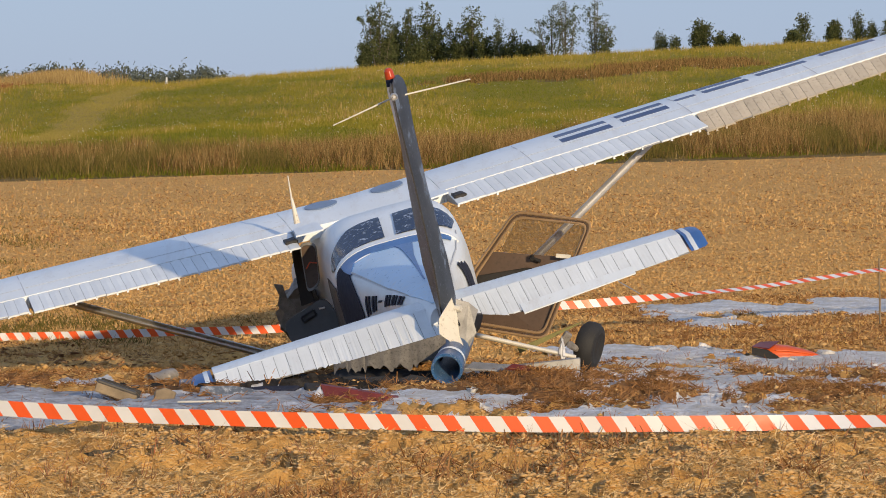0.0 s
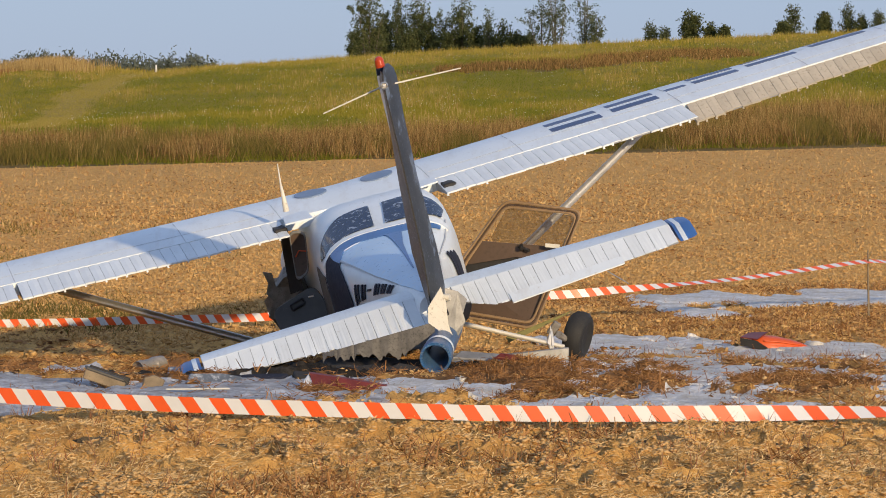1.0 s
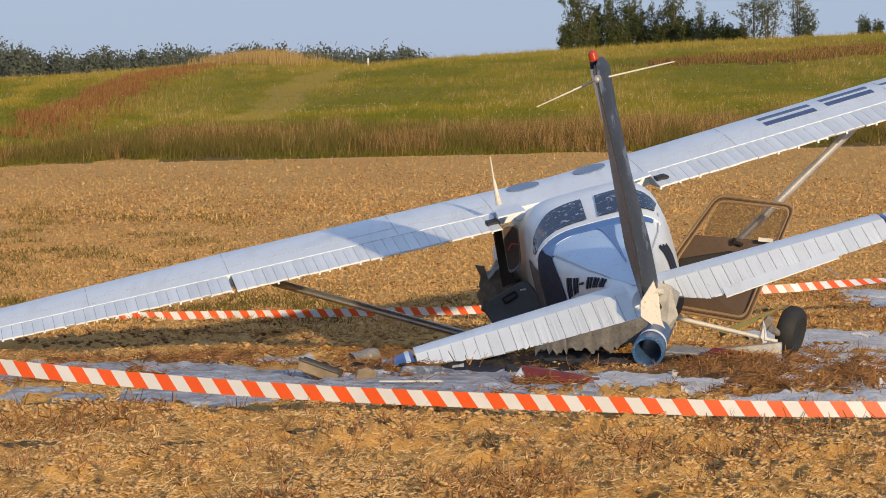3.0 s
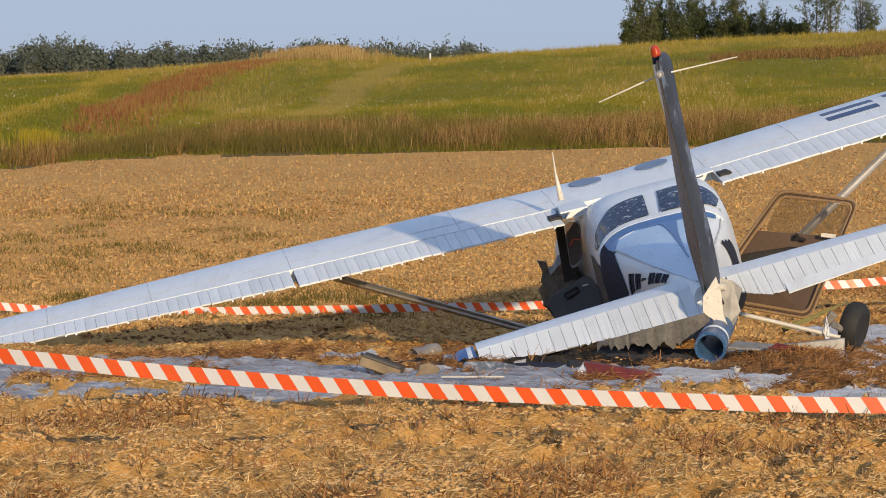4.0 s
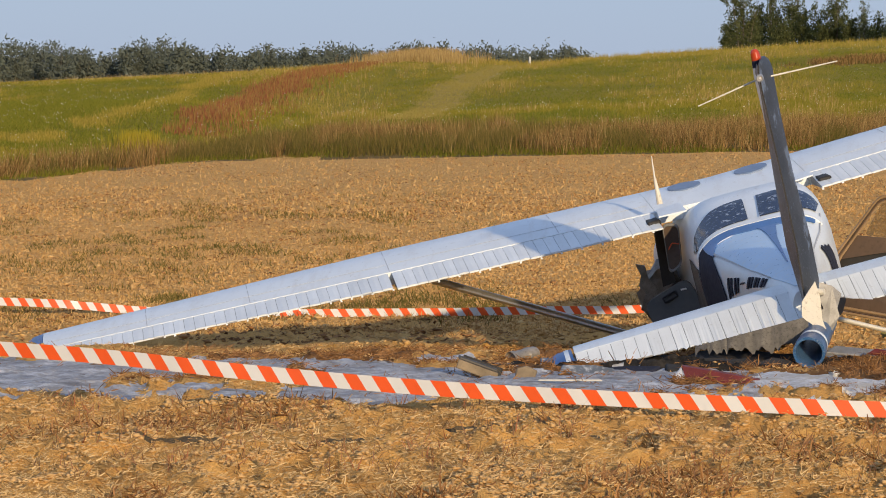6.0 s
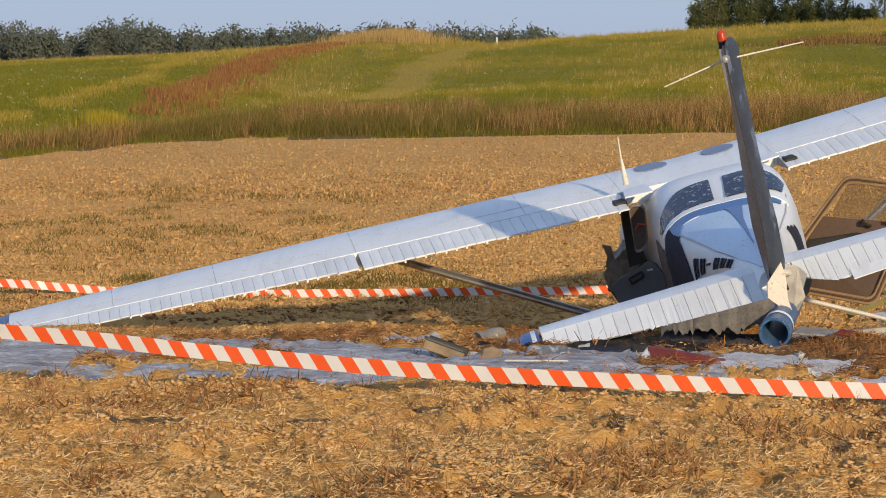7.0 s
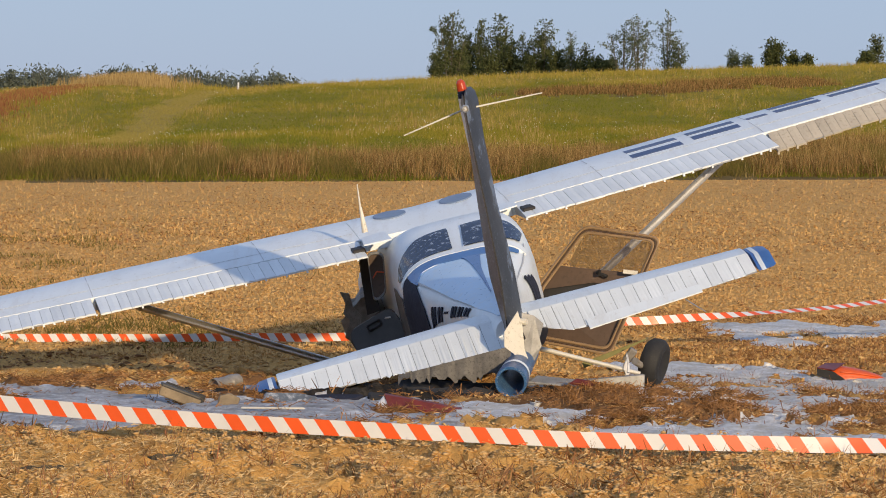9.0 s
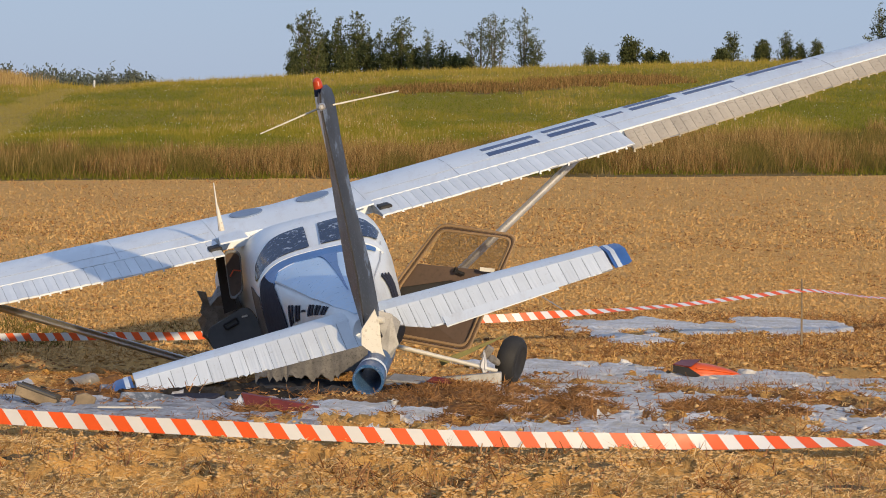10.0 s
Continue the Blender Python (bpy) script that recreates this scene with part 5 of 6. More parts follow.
bm = bmesh.new()
add_slab(bm, [(1.50, 24.25, -0.17), (1.70, 24.25, -0.08), (1.95, 24.3, 0.04), (1.97, 24.3, 0.06), (1.78, 24.25, -0.01), (1.48, 24.25, -0.13)], (0, 1, 0), 0.012)
part("olive_strap", bm, OLIVE, plane, "olive green strap behind the wheel")

# ---------------------------------------------------------------- barrier tape
def tape(name, pts, width, period, twist, label, start=0.0, n=12):
    """A striped ribbon along the points (a smooth line), cut into slanted stripes."""
    pts = [Vector(p) for p in pts]
    t = base(name, pts[0], label, "barrier tape")
    path, dist = [], [0.0]
    for a, b, c, d in zip([pts[0]] + pts, pts, pts[1:], pts[2:] + [pts[-1]]):
        for i in range(n):
            s = i / n
            path.append(0.5 * ((2 * b) + (c - a) * s + (2 * a - 5 * b + 4 * c - d) * s * s + (3 * b - a - 3 * c + d) * s ** 3))
    path.append(pts[-1])
    for a, b in zip(path, path[1:]):
        dist.append(dist[-1] + (b - a).length)
    dist = np.array(dist)
    arr = np.array([tuple(p) for p in path])

    def at(d, v):
        d = min(max(d, 0), dist[-1])
        c = Vector([float(np.interp(d, dist, arr[:, k])) for k in range(3)])
        e = 0.05
        f = Vector([float(np.interp(min(d + e, dist[-1]), dist, arr[:, k]) - np.interp(max(d - e, 0), dist, arr[:, k])) for k in range(3)]).normalized()
        side = f.cross(Vector((0, 0, 1))).normalized()
        tw = twist(d)
        up = Vector((0, 0, 1)) * cos(tw) + side * sin(tw)
        return c + up * (v - 0.5) * width, f.cross(up)

    d, i = start - period, 0
    half = period / 2
    while d < dist[-1]:
        bm = bmesh.new()
        rows, back = [], []
        for k in range(5):
            v = k / 4
            off = (1 - v) * half * 0.68
            l, nl = at(d + off, v)
            r, nr = at(d + off + half, v)
            m, nm = at(d + off + half / 2, v)
            rows.append([l, m, r, r + nr * 0.0008, m + nm * 0.0008, l + nl * 0.0008])
        add_rings(bm, rows)
        part("stripe", bm, TAPE_R if i % 2 else TAPE_W, t)
        d += half
        i += 1
    return t


def low_line(x, z):
    """The near tape lies square to the field's edge, then runs back a little to one side."""
    d = float(np.interp(x / 15.4, (-0.42, -0.19, -0.12, -0.05, 0.03, 0.3), (17.22, 16.17, 15.82, 15.575, 15.4, 15.4)))
    return (x * d / 15.4, d, EYE + (z - EYE) * d / 15.4)


tape("barrier_tape", [low_line(*p) for p in ((-6.5, 0.47), (-4.0, 0.39), (-3.14, 0.345), (-2.6, 0.305), (-2.06, 0.25), (-1.25, 0.185), (-0.45, 0.143), (0.34, 0.115), (1.05, 0.095), (1.9, 0.09), (2.5, 0.09), (3.1, 0.095), (4.5, 0.10))], 0.075, 0.1485,
     lambda d: 0.12 * sin(d * 1.1) + 0.55 * min(1, max(0, (5.6 - d) / 3.0)) - 1.2 * min(1, max(0, (d - 9.55) / 1.0)), "red and white striped barrier tape strung low over the stubble", 0.1157)
tape("barrier_tape", [(-9.29, 32.3, -0.357), (-6.47, 32.0, -0.404), (-5.83, 32.0, -0.438), (-5.16, 32.0, -0.483), (-3.81, 32.0, -0.495), (-3.03, 32.0, -0.483), (-2.25, 32.0, -0.472), (-1.36, 32.0, -0.449), (-0.36, 32.0, -0.427), (1.0, 31.8, -0.28), (2.42, 31.7, -0.215), (2.95, 31.8, -0.18), (3.62, 32.0, -0.135), (4.33, 32.3, -0.089), (5.06, 32.7, -0.02), (5.69, 33.0, 0.04), (6.18, 33.4, 0.0), (6.75, 34.0, -0.07), (9, 36, -0.2)], 0.080, 0.152,
     lambda d: 0.15 * sin(d * 0.9 + 1) - 1.3 * min(1, max(0, (d - 12.0) / 1.1)), "red and white striped barrier tape behind the aircraft", 0.1124)


# ---------------------------------------------------------------- trees
def tree(name, height, width, kind, seed, at, label, leaf_mat, clumps=420, leaf=0.16, leaders=3):
    """Several rising leaders, each with limbs, and sprays of small leaves along the limbs."""
    r = random.Random(seed)
    t = base(name, at, label, "tree")
    o = Vector(at)
    bm = bmesh.new()
    limbs = []
    open_crown = kind == "open"
    for n in range(leaders):
        a0 = 2 * pi * (n + r.random()) / leaders
        out = 0.0 if n == 0 else width * (0.30 if open_crown else 0.20) * r.uniform(0.6, 1.2)
        tall = height * (1.0 if n == 0 else r.uniform(0.62, 0.93))
        low = o + Vector((cos(a0) * out * 0.25, sin(a0) * out * 0.25, -0.3))
        tip = o + Vector((cos(a0) * out, sin(a0) * out, tall))
        add_rod(bm, low, tip, height * 0.013, height * 0.003, 6)
        count = int((26 if open_crown else 44 if leaf < 0.3 else 22) * tall / height)
        for i in range(count):
            f = (i + r.random()) / count
            f = 0.10 + 0.90 * f if open_crown else 0.02 + 0.98 * f
            if kind == "spire":
                reach = width * 0.46 * (1 - f) ** 0.8 + 0.08
            elif open_crown:
                reach = width * 0.30 * (0.35 + sin(pi * min(1, f)) ** 0.6)
            else:
                reach = width * 0.42 * min(1.0, 0.55 + f) * (1.02 - f) ** 0.55 + 0.06
            reach *= r.uniform(0.55, 1.2) * (0.75 if n else 1.0)
            a = r.uniform(0, 2 * pi)
            p = low.lerp(tip, f)
            q = p + Vector((cos(a) * reach, sin(a) * reach, reach * r.uniform(0.35, 1.1) * (0.4 if kind == "spire" else 1.0)))
            limbs.append((p, q))
            add_rod(bm, p, q, height * 0.0028, height * 0.0008, 3)
    part("trunk", bm, BARK, t)
    rn = np.random.default_rng(seed + 500)
    ends = np.array([(tuple(p), tuple(q)) for p, q in limbs])
    ln = np.linalg.norm(ends[:, 1] - ends[:, 0], axis=1) + 0.12
    pick = rn.choice(len(limbs), clumps, p=ln / ln.sum())
    f = rn.uniform(0.12, 1.08, (clumps, 1))
    c = ends[pick, 0] * (1 - f) + ends[pick, 1] * f + rn.normal(0, max(0.10 if open_crown else 0.22, leaf * 1.2 if leaf > 0.3 else 0), (clumps, 3))
    per = 5
    g = np.repeat(c, per, axis=0) + rn.normal(0, max(0.13, leaf * 1.1 if leaf > 0.3 else 0), (clumps * per, 3)) * np.array((1, 1, 1.2))
    u = rn.normal(0, 1, (len(g), 3)) + np.array((0, 0, 0.5))
    u *= (leaf * rn.uniform(0.6, 1.3, len(g)) / np.linalg.norm(u, axis=1))[:, None]
    v = rn.normal(0, 1, (len(g), 3))
    v *= (leaf * 0.55 * rn.uniform(0.6, 1.2, len(g)) / np.linalg.norm(v, axis=1))[:, None]
    co = np.stack([g - u, g + v, g + u, g - v], 1).reshape(-1, 3)
    link_mesh("crown", mesh_of("crown", co, np.arange(len(co)).reshape(-1, 4)), leaf_mat, t, smooth=False)
    return t


# slant from the eye, height of the top at 430 m, width, kind
CREST_TREES = (
    (0.0192, 18.2, 5.6, "dense"), (0.0240, 15.6, 4.0, "dense"), (0.0282, 17.6, 3.8, "dense"), (0.0339, 18.0, 5.2, "dense"),
    (0.0375, 14.6, 3.6, "dense"), (0.0407, 15.8, 3.8, "spire"), (0.0472, 17.2, 5.4, "dense"), (0.0515, 13.6, 3.2, "dense"),
    (0.0553, 16.1, 2.0, "open"), (0.0602, 14.6, 3.4, "spire"), (0.0640, 12.7, 2.8, "dense"), (0.0680, 12.6, 2.6, "dense"),
    (0.0718, 17.6, 4.6, "open"), (0.0760, 18.2, 4.4, "open"), (0.0850, 18.8, 3.6, "open"), (0.0885, 15.4, 2.4, "open"),
    (0.0150, 13.2, 3.0, "dense"), (0.0215, 13.4, 4.0, "dense"), (0.0310, 13.0, 4.0, "dense"), (0.0440, 13.0, 4.0, "dense"), (0.0575, 12.4, 2.8, "dense"),
    (0.1053, 14.0, 1.9, "open"), (0.1097, 13.5, 1.6, "open"), (0.1174, 15.6, 3.9, "dense"), (0.1236, 13.9, 1.7, "dense"), (0.1274, 13.6, 2.0, "dense"),
    (0.1460, 14.2, 2.4, "dense"), (0.1484, 16.6, 3.4, "spire"), (0.1584, 15.4, 2.7, "dense"), (0.1655, 16.7, 3.2, "spire"), (0.1700, 15.4, 2.8, "spire"), (0.1748, 15.8, 2.7, "spire"),
    (0.1945, 20.6, 4.6, "spire"), (0.2010, 21.6, 5.0, "dense"))
for n, (u, top, w, kind) in enumerate(CREST_TREES):
    y = 415.0 + (n * 37 % 40)
    w *= 1.25
    at = (u * y, y, ground_at(u * y, y) - 0.1)
    h = EYE + (top - EYE) * y / 430 - at[2]
    if kind == "spire":
        tree("conifer", h, w, kind, n, at, "dark green conifer behind the hill crest", CONIFER, 650, 0.15, 2)
    elif kind == "dense":
        tree("leafy_tree", h, w, kind, n, at, "dense green tree with feathery top behind the hill crest", CONIFER, 900, 0.18, 4)
    else:
        tree("young_tree", h, w, kind, n, at, "thin young tree with sparse silvery green leaves", LEAVES, 420, 0.14, 4)
# far wood along the horizon: slant from the eye, height of the tops at 900 m
WOOD_U = (-0.240, -0.202, -0.1915, -0.1889, -0.1827, -0.1792, -0.1757, -0.1652, -0.1564, -0.1477, -0.1389, -0.132, -0.1267, -0.118, -0.1067, -0.0972, -0.0902, -0.0816, -0.0712, -0.0565, -0.0513, -0.047, -0.0418, -0.0349, -0.0306, -0.026)
WOOD_Z = (19.6, 19.8, 19.5, 17.1, 18.2, 16.0, 18.2, 20.7, 20.2, 19.1, 18.7, 16.7, 18.2, 17.1, 19.2, 17.9, 17.1, 19.8, 18.7, 19.2, 17.6, 17.3, 18.2, 18.7, 17.0, 16.7)
r = random.Random(12)
u = -0.236
n = 100
while u < -0.028:
    n += 1
    y = 900 + r.uniform(-30, 30)
    at = (u * y, y, ground_at(u * y, y) - 1.0)
    tall = float(np.interp(u, WOOD_U, WOOD_Z)) - at[2] + r.uniform(-1.6, 0.7)
    kind = "open" if u < -0.178 and r.random() < 0.6 else ("spire" if r.random() < 0.4 else "dense")
    tree("wood_tree", tall, r.uniform(5.5, 8.0) if kind == "spire" else r.uniform(8.0, 12.0), kind, n, at, "green tree of the far wood with haze in its leaf colour", HAZED_LEAF, 260 if kind == "open" else 430, 0.55, 2)
    u += r.uniform(0.0014, 0.0025)

# ---------------------------------------------------------------- debris and foam
def gz(x, y):
    return ground_at(x, y) + 0.03


def debris(name, at, rot, outline, thick, mat, label, category="debris", bev=0.006, extra=()):
    """A bent plate or bar: an outline in its own plane, thickened, lying on the ground."""
    bm = bmesh.new()
    add_rings(bm, [[Vector((x, y, 0)) for x, y in outline], [Vector((x * 0.97, y * 0.97, thick)) for x, y in outline]])
    bmesh.ops.bevel(bm, geom=list(bm.edges), offset=bev, segments=1, affect="EDGES")
    ob = link(name, bm, mat)
    ob.matrix_basis = pose(*at, *rot)
    return tagged(ob, label, category)


# red painted panel with a white corner
rp = base("red_panel", (0.2, 19.0, gz(0.2, 19.0)), "dark red broken panel piece lying in straw", "debris")
bm = bmesh.new()
add_slab(bm, [(0.02, 18.95, 0.02), (0.20, 18.9, -0.005), (0.47, 18.98, -0.06), (0.30, 18.87, -0.085), (0.14, 18.85, -0.13), (0.06, 18.85, -0.12)], (0, 1, 0.3), 0.025)
part("panel", bm, RED, rp)
bm = bmesh.new()
add_slab(bm, [(-0.015, 18.97, -0.03), (0.015, 18.95, 0.01), (0.05, 18.85, -0.12), (-0.02, 18.86, -0.12)], (0, 1, 0.3), 0.02)
part("corner", bm, TAPE_W, rp, "white corner")

bx = base("broken_frame", (-1.18, 19.4, gz(-1.18, 19.4)), "brown broken wooden frame piece on foam", "debris")
bm = bmesh.new()
add_box(bm, pose(-1.19, 19.4, -0.010, 0, 20, 8), 0.24, 0.12, 0.018, 0.004)
part("board", bm, CHARCOAL, bx)
bm = bmesh.new()
add_box(bm, pose(-1.19, 19.33, -0.045, 0, 20, 8), 0.25, 0.02, 0.055, 0.004)
part("rim", bm, WOOD, bx)
bm = bmesh.new()
add_box(bm, pose(-1.17, 19.46, -0.03, 0, 20, 8), 0.25, 0.02, 0.06, 0.004)
part("rim", bm, DARK, bx)
debris("metal_scrap", (-0.90, 19.15, gz(-0.9, 19.15) - 0.01), (62, 12, 10), [(-0.06, -0.03), (0.05, -0.04), (0.07, 0.05), (0.0, 0.07), (-0.06, 0.04)], 0.03, WOOD, "tan crumpled scrap standing in foam")
debris("metal_scrap", (-0.60, 18.6, gz(-0.6, 18.6) + 0.005), (4, 0, 3), [(-0.20, -0.013), (0.17, -0.010), (0.17, 0.010), (-0.20, 0.014)], 0.01, CREAM, "long pale strip of trim on the ground")
debris("metal_scrap", (-0.55, 19.6, gz(-0.55, 19.6) - 0.02), (35, 3, 4), [(-0.17, -0.02), (0.16, -0.03), (0.17, 0.06), (0.05, 0.085), (-0.15, 0.07)], 0.02, SOOT, "sooty blue grey sheet below the tailplane")
debris("metal_scrap", (-0.34, 19.8, gz(-0.34, 19.8) - 0.01), (22, -3, -8), [(-0.22, -0.02), (0.20, -0.03), (0.24, 0.03), (0.02, 0.05), (-0.2, 0.03)], 0.02, NAVY, "torn navy metal sheet below the tailplane")
debris("metal_scrap", (0.12, 19.75, gz(0.12, 19.75) - 0.01), (25, 4, 12), [(-0.20, -0.02), (0.22, -0.03), (0.16, 0.05), (0.0, 0.03), (-0.2, 0.06)], 0.025, DARK, "black burnt sheet below the tailplane")
debris("metal_scrap", (1.63, 23.0, gz(1.63, 23.0) + 0.055), (88, 0, 4), [(-0.26, -0.05), (0.22, -0.05), (0.22, 0.045), (-0.26, 0.0)], 0.06, SHEET, "dull metal channel beside the wheel")
debris("metal_scrap", (1.42, 22.6, gz(1.42, 22.6) + 0.03), (60, 5, -14), [(-0.13, -0.02), (0.14, -0.03), (0.12, 0.02), (-0.08, 0.03)], 0.02, RED, "dark red strip below the landing gear leg")
debris("metal_scrap", (1.18, 22.8, gz(1.18, 22.8) + 0.03), (30, 5, 20), [(-0.2, -0.04), (0.2, -0.05), (0.25, 0.05), (-0.1, 0.06)], 0.02, SHEET, "grey corrugated scrap below the fuselage")
# grey duct
bm = bmesh.new()
ca, cb = Vector((-1.10, 21.42, -0.13)), Vector((-0.94, 21.55, -0.10))
ax = (cb - ca).normalized()
q = ax.to_track_quat("Z", "Y").to_matrix().to_4x4()
add_rings(bm, [[ca + ax * d + q @ Vector((r * cos(2 * pi * j / 14), 0.75 * r * sin(2 * pi * j / 14), 0)) for j in range(14)] for d, r in ((0.02, 0.045), (0, 0.06), (0.04, 0.062), (0.05, 0.055), (0.12, 0.057), (0.13, 0.065), (0.2, 0.06))])
tagged(link("metal_duct", bm, TORN), "grey dented metal duct on the ground", "debris")
debris("burnt_scrap", (-0.62, 21.2, gz(-0.62, 21.2) - 0.07), (20, 4, 10), [(-0.3, -0.1), (0.3, -0.12), (0.34, 0.06), (0.05, 0.12), (-0.28, 0.08)], 0.05, SOOT, "sooty lump of wreckage behind the tailplane")

def burnt(at, size, seed, mat, label):
    """A crumpled burnt sheet heap: a rough, folded mound of metal."""
    r = random.Random(seed)
    bm = bmesh.new()
    rings = []
    for k in range(9):
        t = k / 8
        h = size[2] * (0.35 + 0.65 * sin(pi * t)) * r.uniform(0.6, 1.1)
        w = size[1] * (0.5 + 0.5 * sin(pi * t)) * r.uniform(0.8, 1.1)
        x = at[0] + size[0] * (t - 0.5)
        z0 = gz(x, at[1]) - 0.02
        rings.append([Vector((x + r.uniform(-0.02, 0.02), at[1] + w * c, z0 + h * v * r.uniform(0.75, 1.1))) for c, v in ((-0.5, 0), (-0.42, 0.55), (-0.2, 0.8), (-0.05, 1.0), (0.15, 0.75), (0.35, 0.6), (0.5, 0))])
    add_rings(bm, rings)
    tagged(link("burnt_scrap", bm, mat, smooth=False), label, "debris")


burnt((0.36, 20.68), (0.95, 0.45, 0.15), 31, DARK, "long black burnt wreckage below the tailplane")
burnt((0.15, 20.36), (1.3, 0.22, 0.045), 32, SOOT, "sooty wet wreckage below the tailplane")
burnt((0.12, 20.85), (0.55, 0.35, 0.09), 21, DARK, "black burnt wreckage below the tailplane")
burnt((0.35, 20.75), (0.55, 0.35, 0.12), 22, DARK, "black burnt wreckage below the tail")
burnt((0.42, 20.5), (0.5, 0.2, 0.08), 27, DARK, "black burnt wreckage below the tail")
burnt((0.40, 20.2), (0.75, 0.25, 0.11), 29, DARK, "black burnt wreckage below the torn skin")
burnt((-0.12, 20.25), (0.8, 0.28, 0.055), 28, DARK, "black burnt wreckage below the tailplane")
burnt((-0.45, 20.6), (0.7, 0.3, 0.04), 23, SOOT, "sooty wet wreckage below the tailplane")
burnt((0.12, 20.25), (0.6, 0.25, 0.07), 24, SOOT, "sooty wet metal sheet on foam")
burnt((1.15, 23.4), (0.5, 0.4, 0.12), 25, TORN, "crumpled grey belly metal beside the leg")

# orange plastic cover, open side down
OX, OY = 4.0, 27.9
OZ = gz(OX, OY) - 0.01
oc = base("orange_cover", (OX, OY, OZ), "orange plastic cover lying upturned on the field", "debris")
bm = bmesh.new()
rings = []
for k, (x, w, h) in enumerate(((-0.20, 0.12, 0.135), (-0.10, 0.15, 0.140), (0.02, 0.14, 0.125), (0.14, 0.11, 0.095), (0.24, 0.07, 0.06), (0.31, 0.03, 0.02))):
    rings.append([Vector((OX + x, OY + w * c, OZ + h * 0.88 * v)) for c, v in ((-1, 0), (-0.98, 0.45), (-0.85, 0.72), (-0.6, 0.88), (-0.3, 0.97), (0.3, 1.0), (0.85, 0.7), (1, 0))])
add_rings(bm, rings)
shell = part("shell", bm, ORANGE, oc)
for v in (0.30, 0.58):
    bm = bmesh.new()
    for (xa, wa, ha), (xb, wb, hb) in zip(((-0.10, 0.15, 0.14), (0.02, 0.14, 0.125), (0.14, 0.11, 0.095)), ((0.02, 0.14, 0.125), (0.14, 0.11, 0.095), (0.24, 0.07, 0.06))):
        add_rod(bm, (OX + xa, OY - wa * 0.99, OZ + ha * v), (OX + xb, OY - wb * 0.99, OZ + hb * v), 0.006, 0.006, 6)
    part("ridge", bm, ORANGE, shell)
# black slab painted in for the shaded hollow of the open side
bm = bmesh.new()
add_slab(bm, [(OX - 0.30, OY - 0.10, OZ + 0.105), (OX - 0.17, OY - 0.165, OZ + 0.085), (OX - 0.07, OY - 0.17, OZ + 0.02), (OX - 0.12, OY - 0.17, OZ), (OX - 0.30, OY - 0.11, OZ + 0.045)], (0, -1, 0), 0.01)
part("inner", bm, DARK, oc, "black slab as the shaded open side")
bm = bmesh.new()
add_slab(bm, [(OX - 0.30, OY - 0.10, OZ + 0.105), (OX - 0.21, OY + 0.02, OZ + 0.135), (OX - 0.05, OY + 0.0, OZ + 0.142), (OX - 0.16, OY - 0.16, OZ + 0.09)], (0, 0, 1), 0.008)
part("lid", bm, RED, oc, "dark red end face")

# stick that holds the tape
bm = bmesh.new()
add_rod(bm, (5.70, 33.0, -0.6), (5.69, 33.0, 0.16), 0.012, 0.008, 6)
tagged(link("tape_stick", bm, WOOD), "thin dry stick holding the barrier tape", "stick")
# white marker on the hill
bm = bmesh.new()
y = 214.0
x = -0.0457 * y
add_rod(bm, (x, y, gz(x, y) - 0.2), (x, y, gz(x, y) + 0.55), 0.07, 0.06, 8)
tagged(link("marker_post", bm, TAPE_W), "short white marker post on the crest", "post")


# foam: a lumpy sheet over the ground, broken by straw
fx = np.arange(-5.2, 7.6, 0.035)
fy = np.arange(15.1, 38.0, 0.05)
X, Y = np.meshgrid(fx, fy)
f = foam_field(X, Y)
Z = land(X, Y) + np.clip(f * 0.06, -0.012, 0.014) + 0.022 * np.clip((Y - 25) / 4, 0, 1) * np.clip(f * 5, -0.3, 1) + 0.006 * value_noise(X / 0.08, Y / 0.09, 65)
full = grid_mesh("foam_sheet", fx, fy, Z)
nx = len(fx)
co = np.stack([X, Y, Z], -1).reshape(-1, 3)
i = np.arange(X.size).reshape(X.shape)
keep = (f[:-1, :-1] + f[1:, 1:] + f[:-1, 1:] + f[1:, :-1]) / 4 > 0
quads = np.stack([i[:-1, :-1], i[:-1, 1:], i[1:, 1:], i[1:, :-1]], -1)
bpy.data.meshes.remove(full)
grubby = (X + 0.5 * value_noise(X / 0.5, Y / 0.9, 77) < 0.7)[:-1, :-1]
used, inv = np.unique(quads[keep & grubby], return_inverse=True)
foam = link_mesh("dirty_foam_sheet", mesh_of("dirty_foam_sheet", co[used], inv.reshape(-1, 4)), DIRTYFOAM)
tagged(foam, "wet grey sooty foam among the wreckage", "foam", kind="stuff")
used, inv = np.unique(quads[keep & ~grubby], return_inverse=True)
foam = link_mesh("foam_sheet", mesh_of("foam_sheet", co[used], inv.reshape(-1, 4)), FOAM)
tagged(foam, "dried white fire fighting foam in broken patches", "foam", kind="stuff")
p = np.stack([rng.uniform(-5, 7.4, 30000), rng.uniform(16.2, 37.8, 30000)], 1)
v = foam_field(p[:, 0], p[:, 1])
q = p[(v > -0.05) & (v < 0.3) & (rng.uniform(0, 1, len(p)) < np.where(p[:, 0] < 0.7, 0.06, 0.14))]
litter("foam_straw", RUST, q, 0.03, 0.10, 0.008, 0.5, "brown straw sticking out of the foam", 66, 0.02)
q = p[(p[:, 0] > 0.8) & (v > 0.02) & (v < 0.3) & (rng.uniform(0, 1, len(p)) < 0.07)]
lumps("foam_lumps", FOAM, q, 0.008, 0.03, "lumps of dried foam over clods", 67)
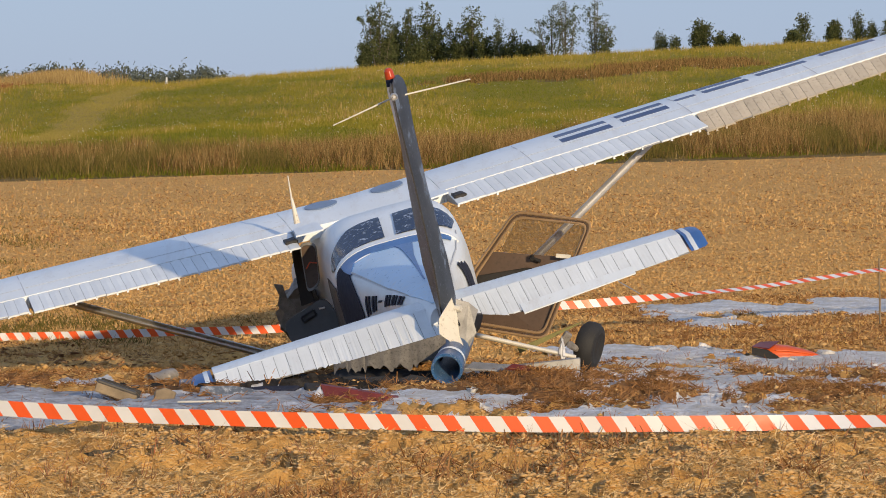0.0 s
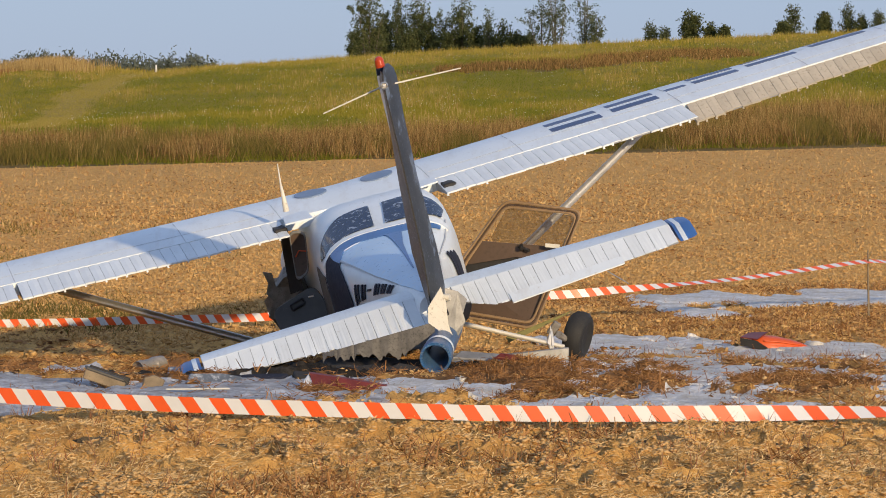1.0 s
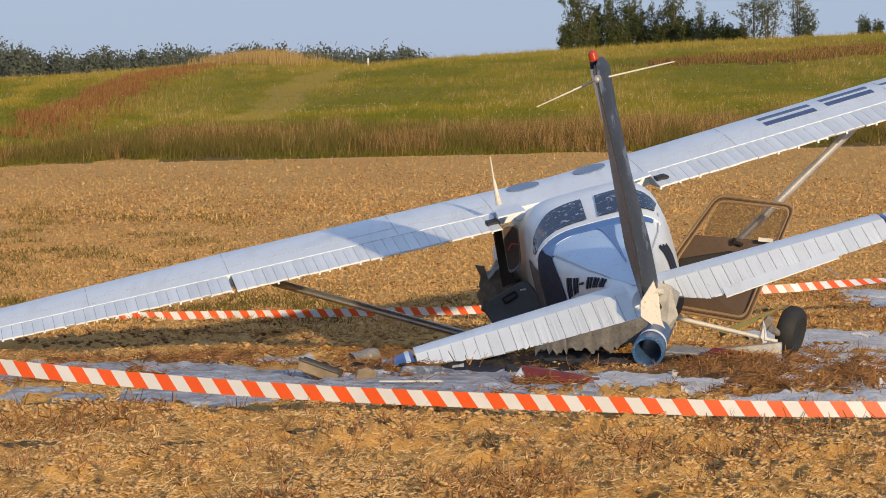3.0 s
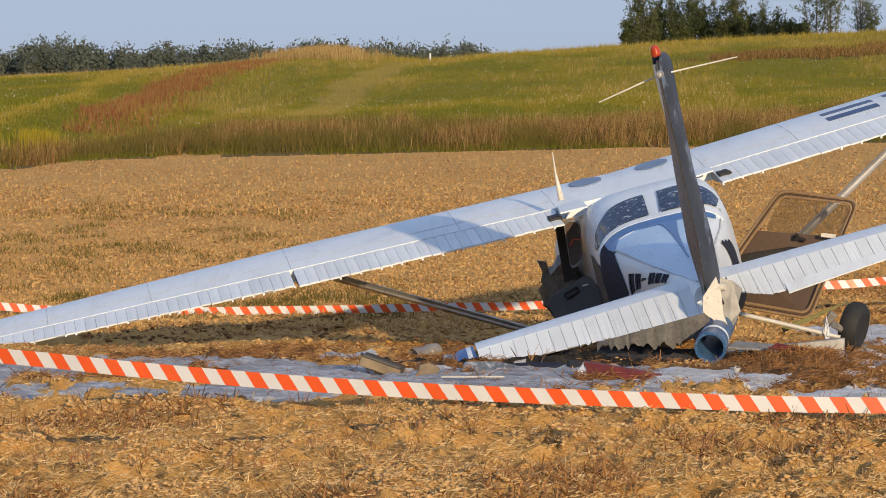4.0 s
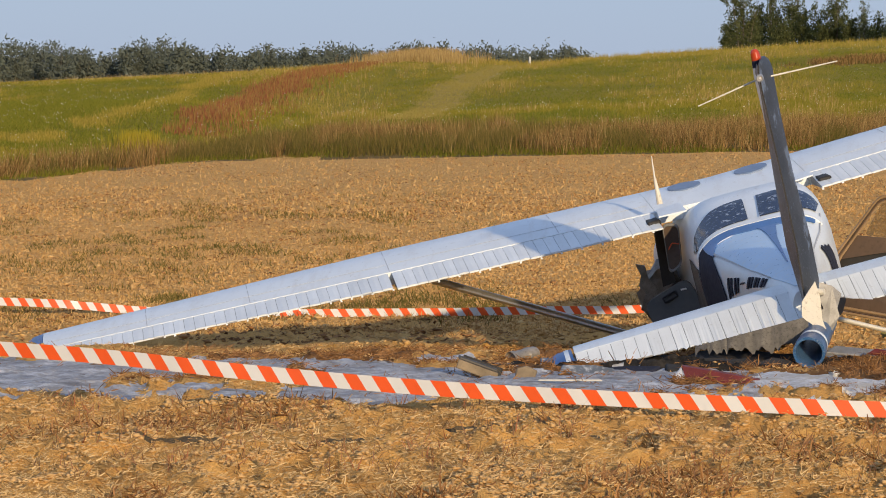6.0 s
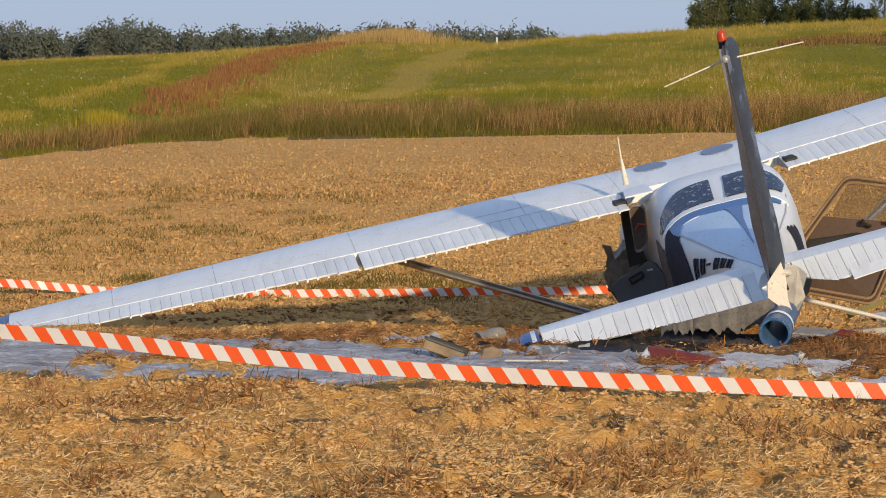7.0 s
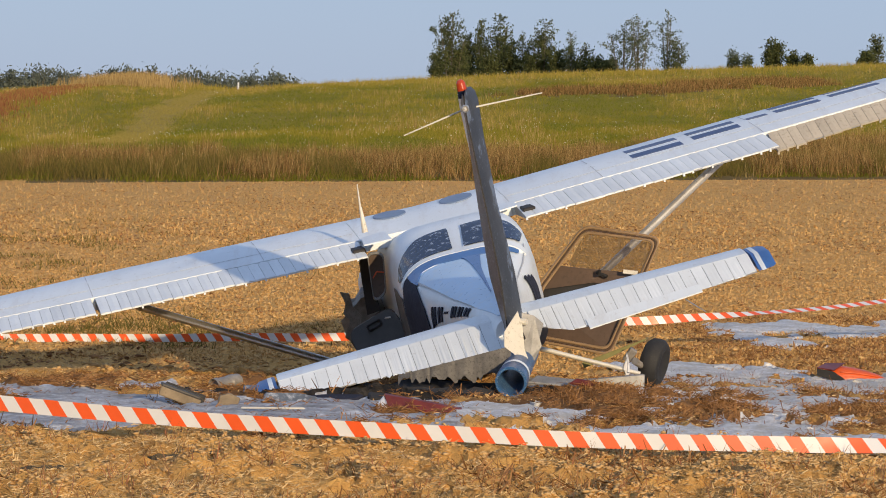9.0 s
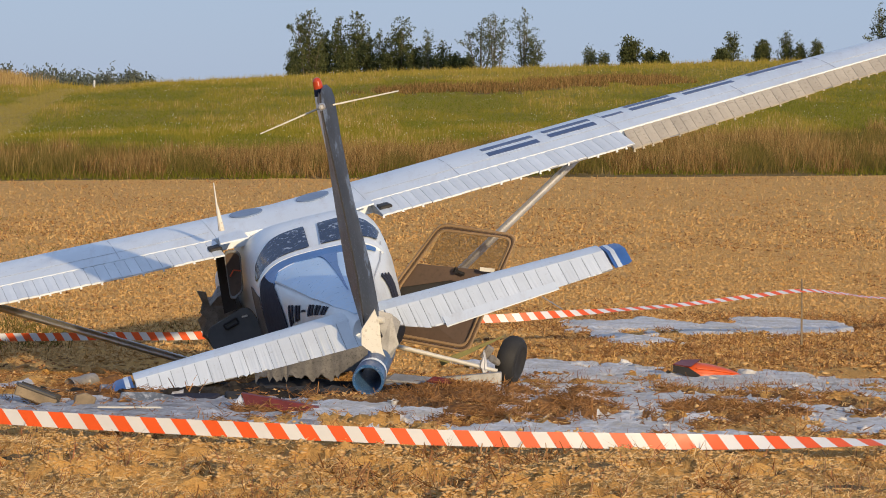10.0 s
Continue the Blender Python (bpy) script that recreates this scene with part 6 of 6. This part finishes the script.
q = np.concatenate([np.stack([rng.normal(3.15, 0.3, 22), rng.normal(29.2, 0.5, 22)], 1), np.stack([rng.normal(4.2, 1.0, 14), rng.normal(26.0, 2.2, 14)], 1)])
lumps("foamy_clods", FOAM, q, 0.02, 0.065, "foam covered clods beside the wreck", 72)
q = np.stack([rng.normal(1.7, 0.75, 9000), rng.normal(19.2, 0.75, 9000)], 1)
q = q[(foam_field(q[:, 0], q[:, 1]) < 0.02) & (value_noise(q[:, 0] / 0.25, q[:, 1] / 0.4, 73) > -0.35)]
litter("tousled_straw", RUST, q, 0.02, 0.07, 0.005, 0.5, "tousled brown straw on churned earth", 74, 0.02)
c = np.concatenate([np.stack([rng.uniform(1.6, 5.4, 80), rng.uniform(17.0, 29.5, 80)], 1), np.stack([rng.uniform(2.4, 7.6, 90), rng.uniform(29.5, 37.5, 90)], 1)])
c = c[foam_field(c[:, 0], c[:, 1]) < 0.16]
q = np.repeat(c, 60, axis=0) + rng.normal(0, 1, (len(c) * 60, 2)) * np.repeat(rng.uniform(0.04, 0.13, len(c)), 60)[:, None]
litter("straw_clumps", RUST, q, 0.02, 0.08, 0.007, 0.6, "rust brown straw clumps standing up between the foam", 76, 0.015)
q = np.stack([rng.uniform(2.3, 8.0, 16000), rng.uniform(29.0, 39.0, 16000)], 1)
q = q[(foam_field(q[:, 0], q[:, 1]) < 0) & (value_noise(q[:, 0] / 0.5, q[:, 1] / 1.8, 79) > -0.25)]
litter("brown_straw", RUST, q, 0.03, 0.09, 0.011, 0.5, "brown straw strewn over the field behind the wreck", 80)
# dead weeds standing in the field
q = np.concatenate([fan(500, 12.5, 17, -0.2, 0.2), np.stack([rng.normal(4.0, 1.0, 160), rng.normal(27.0, 2.5, 160)], 1)])
scatter_blades("dead_weeds", WEEDS, q, 0.03, 0.11, 0.006, 0.6, 4, "dead brown weed stalks in the stubble", seed=68, clods=True)
q = np.concatenate([np.stack([rng.normal(-4.2, 1.8, 3000), rng.normal(34.0, 1.5, 3000)], 1), np.stack([rng.normal(-7.5, 2.4, 5000), rng.normal(50.0, 8, 5000)], 1)])
q = q[value_noise(q[:, 0] / 0.5, q[:, 1] / 1.6, 71) > 0.1]
scatter_blades("green_weeds", EDGEBLADES, q, 0.03, 0.12, 0.018, 0.6, 3, "low green weeds among the stubble", seed=69)
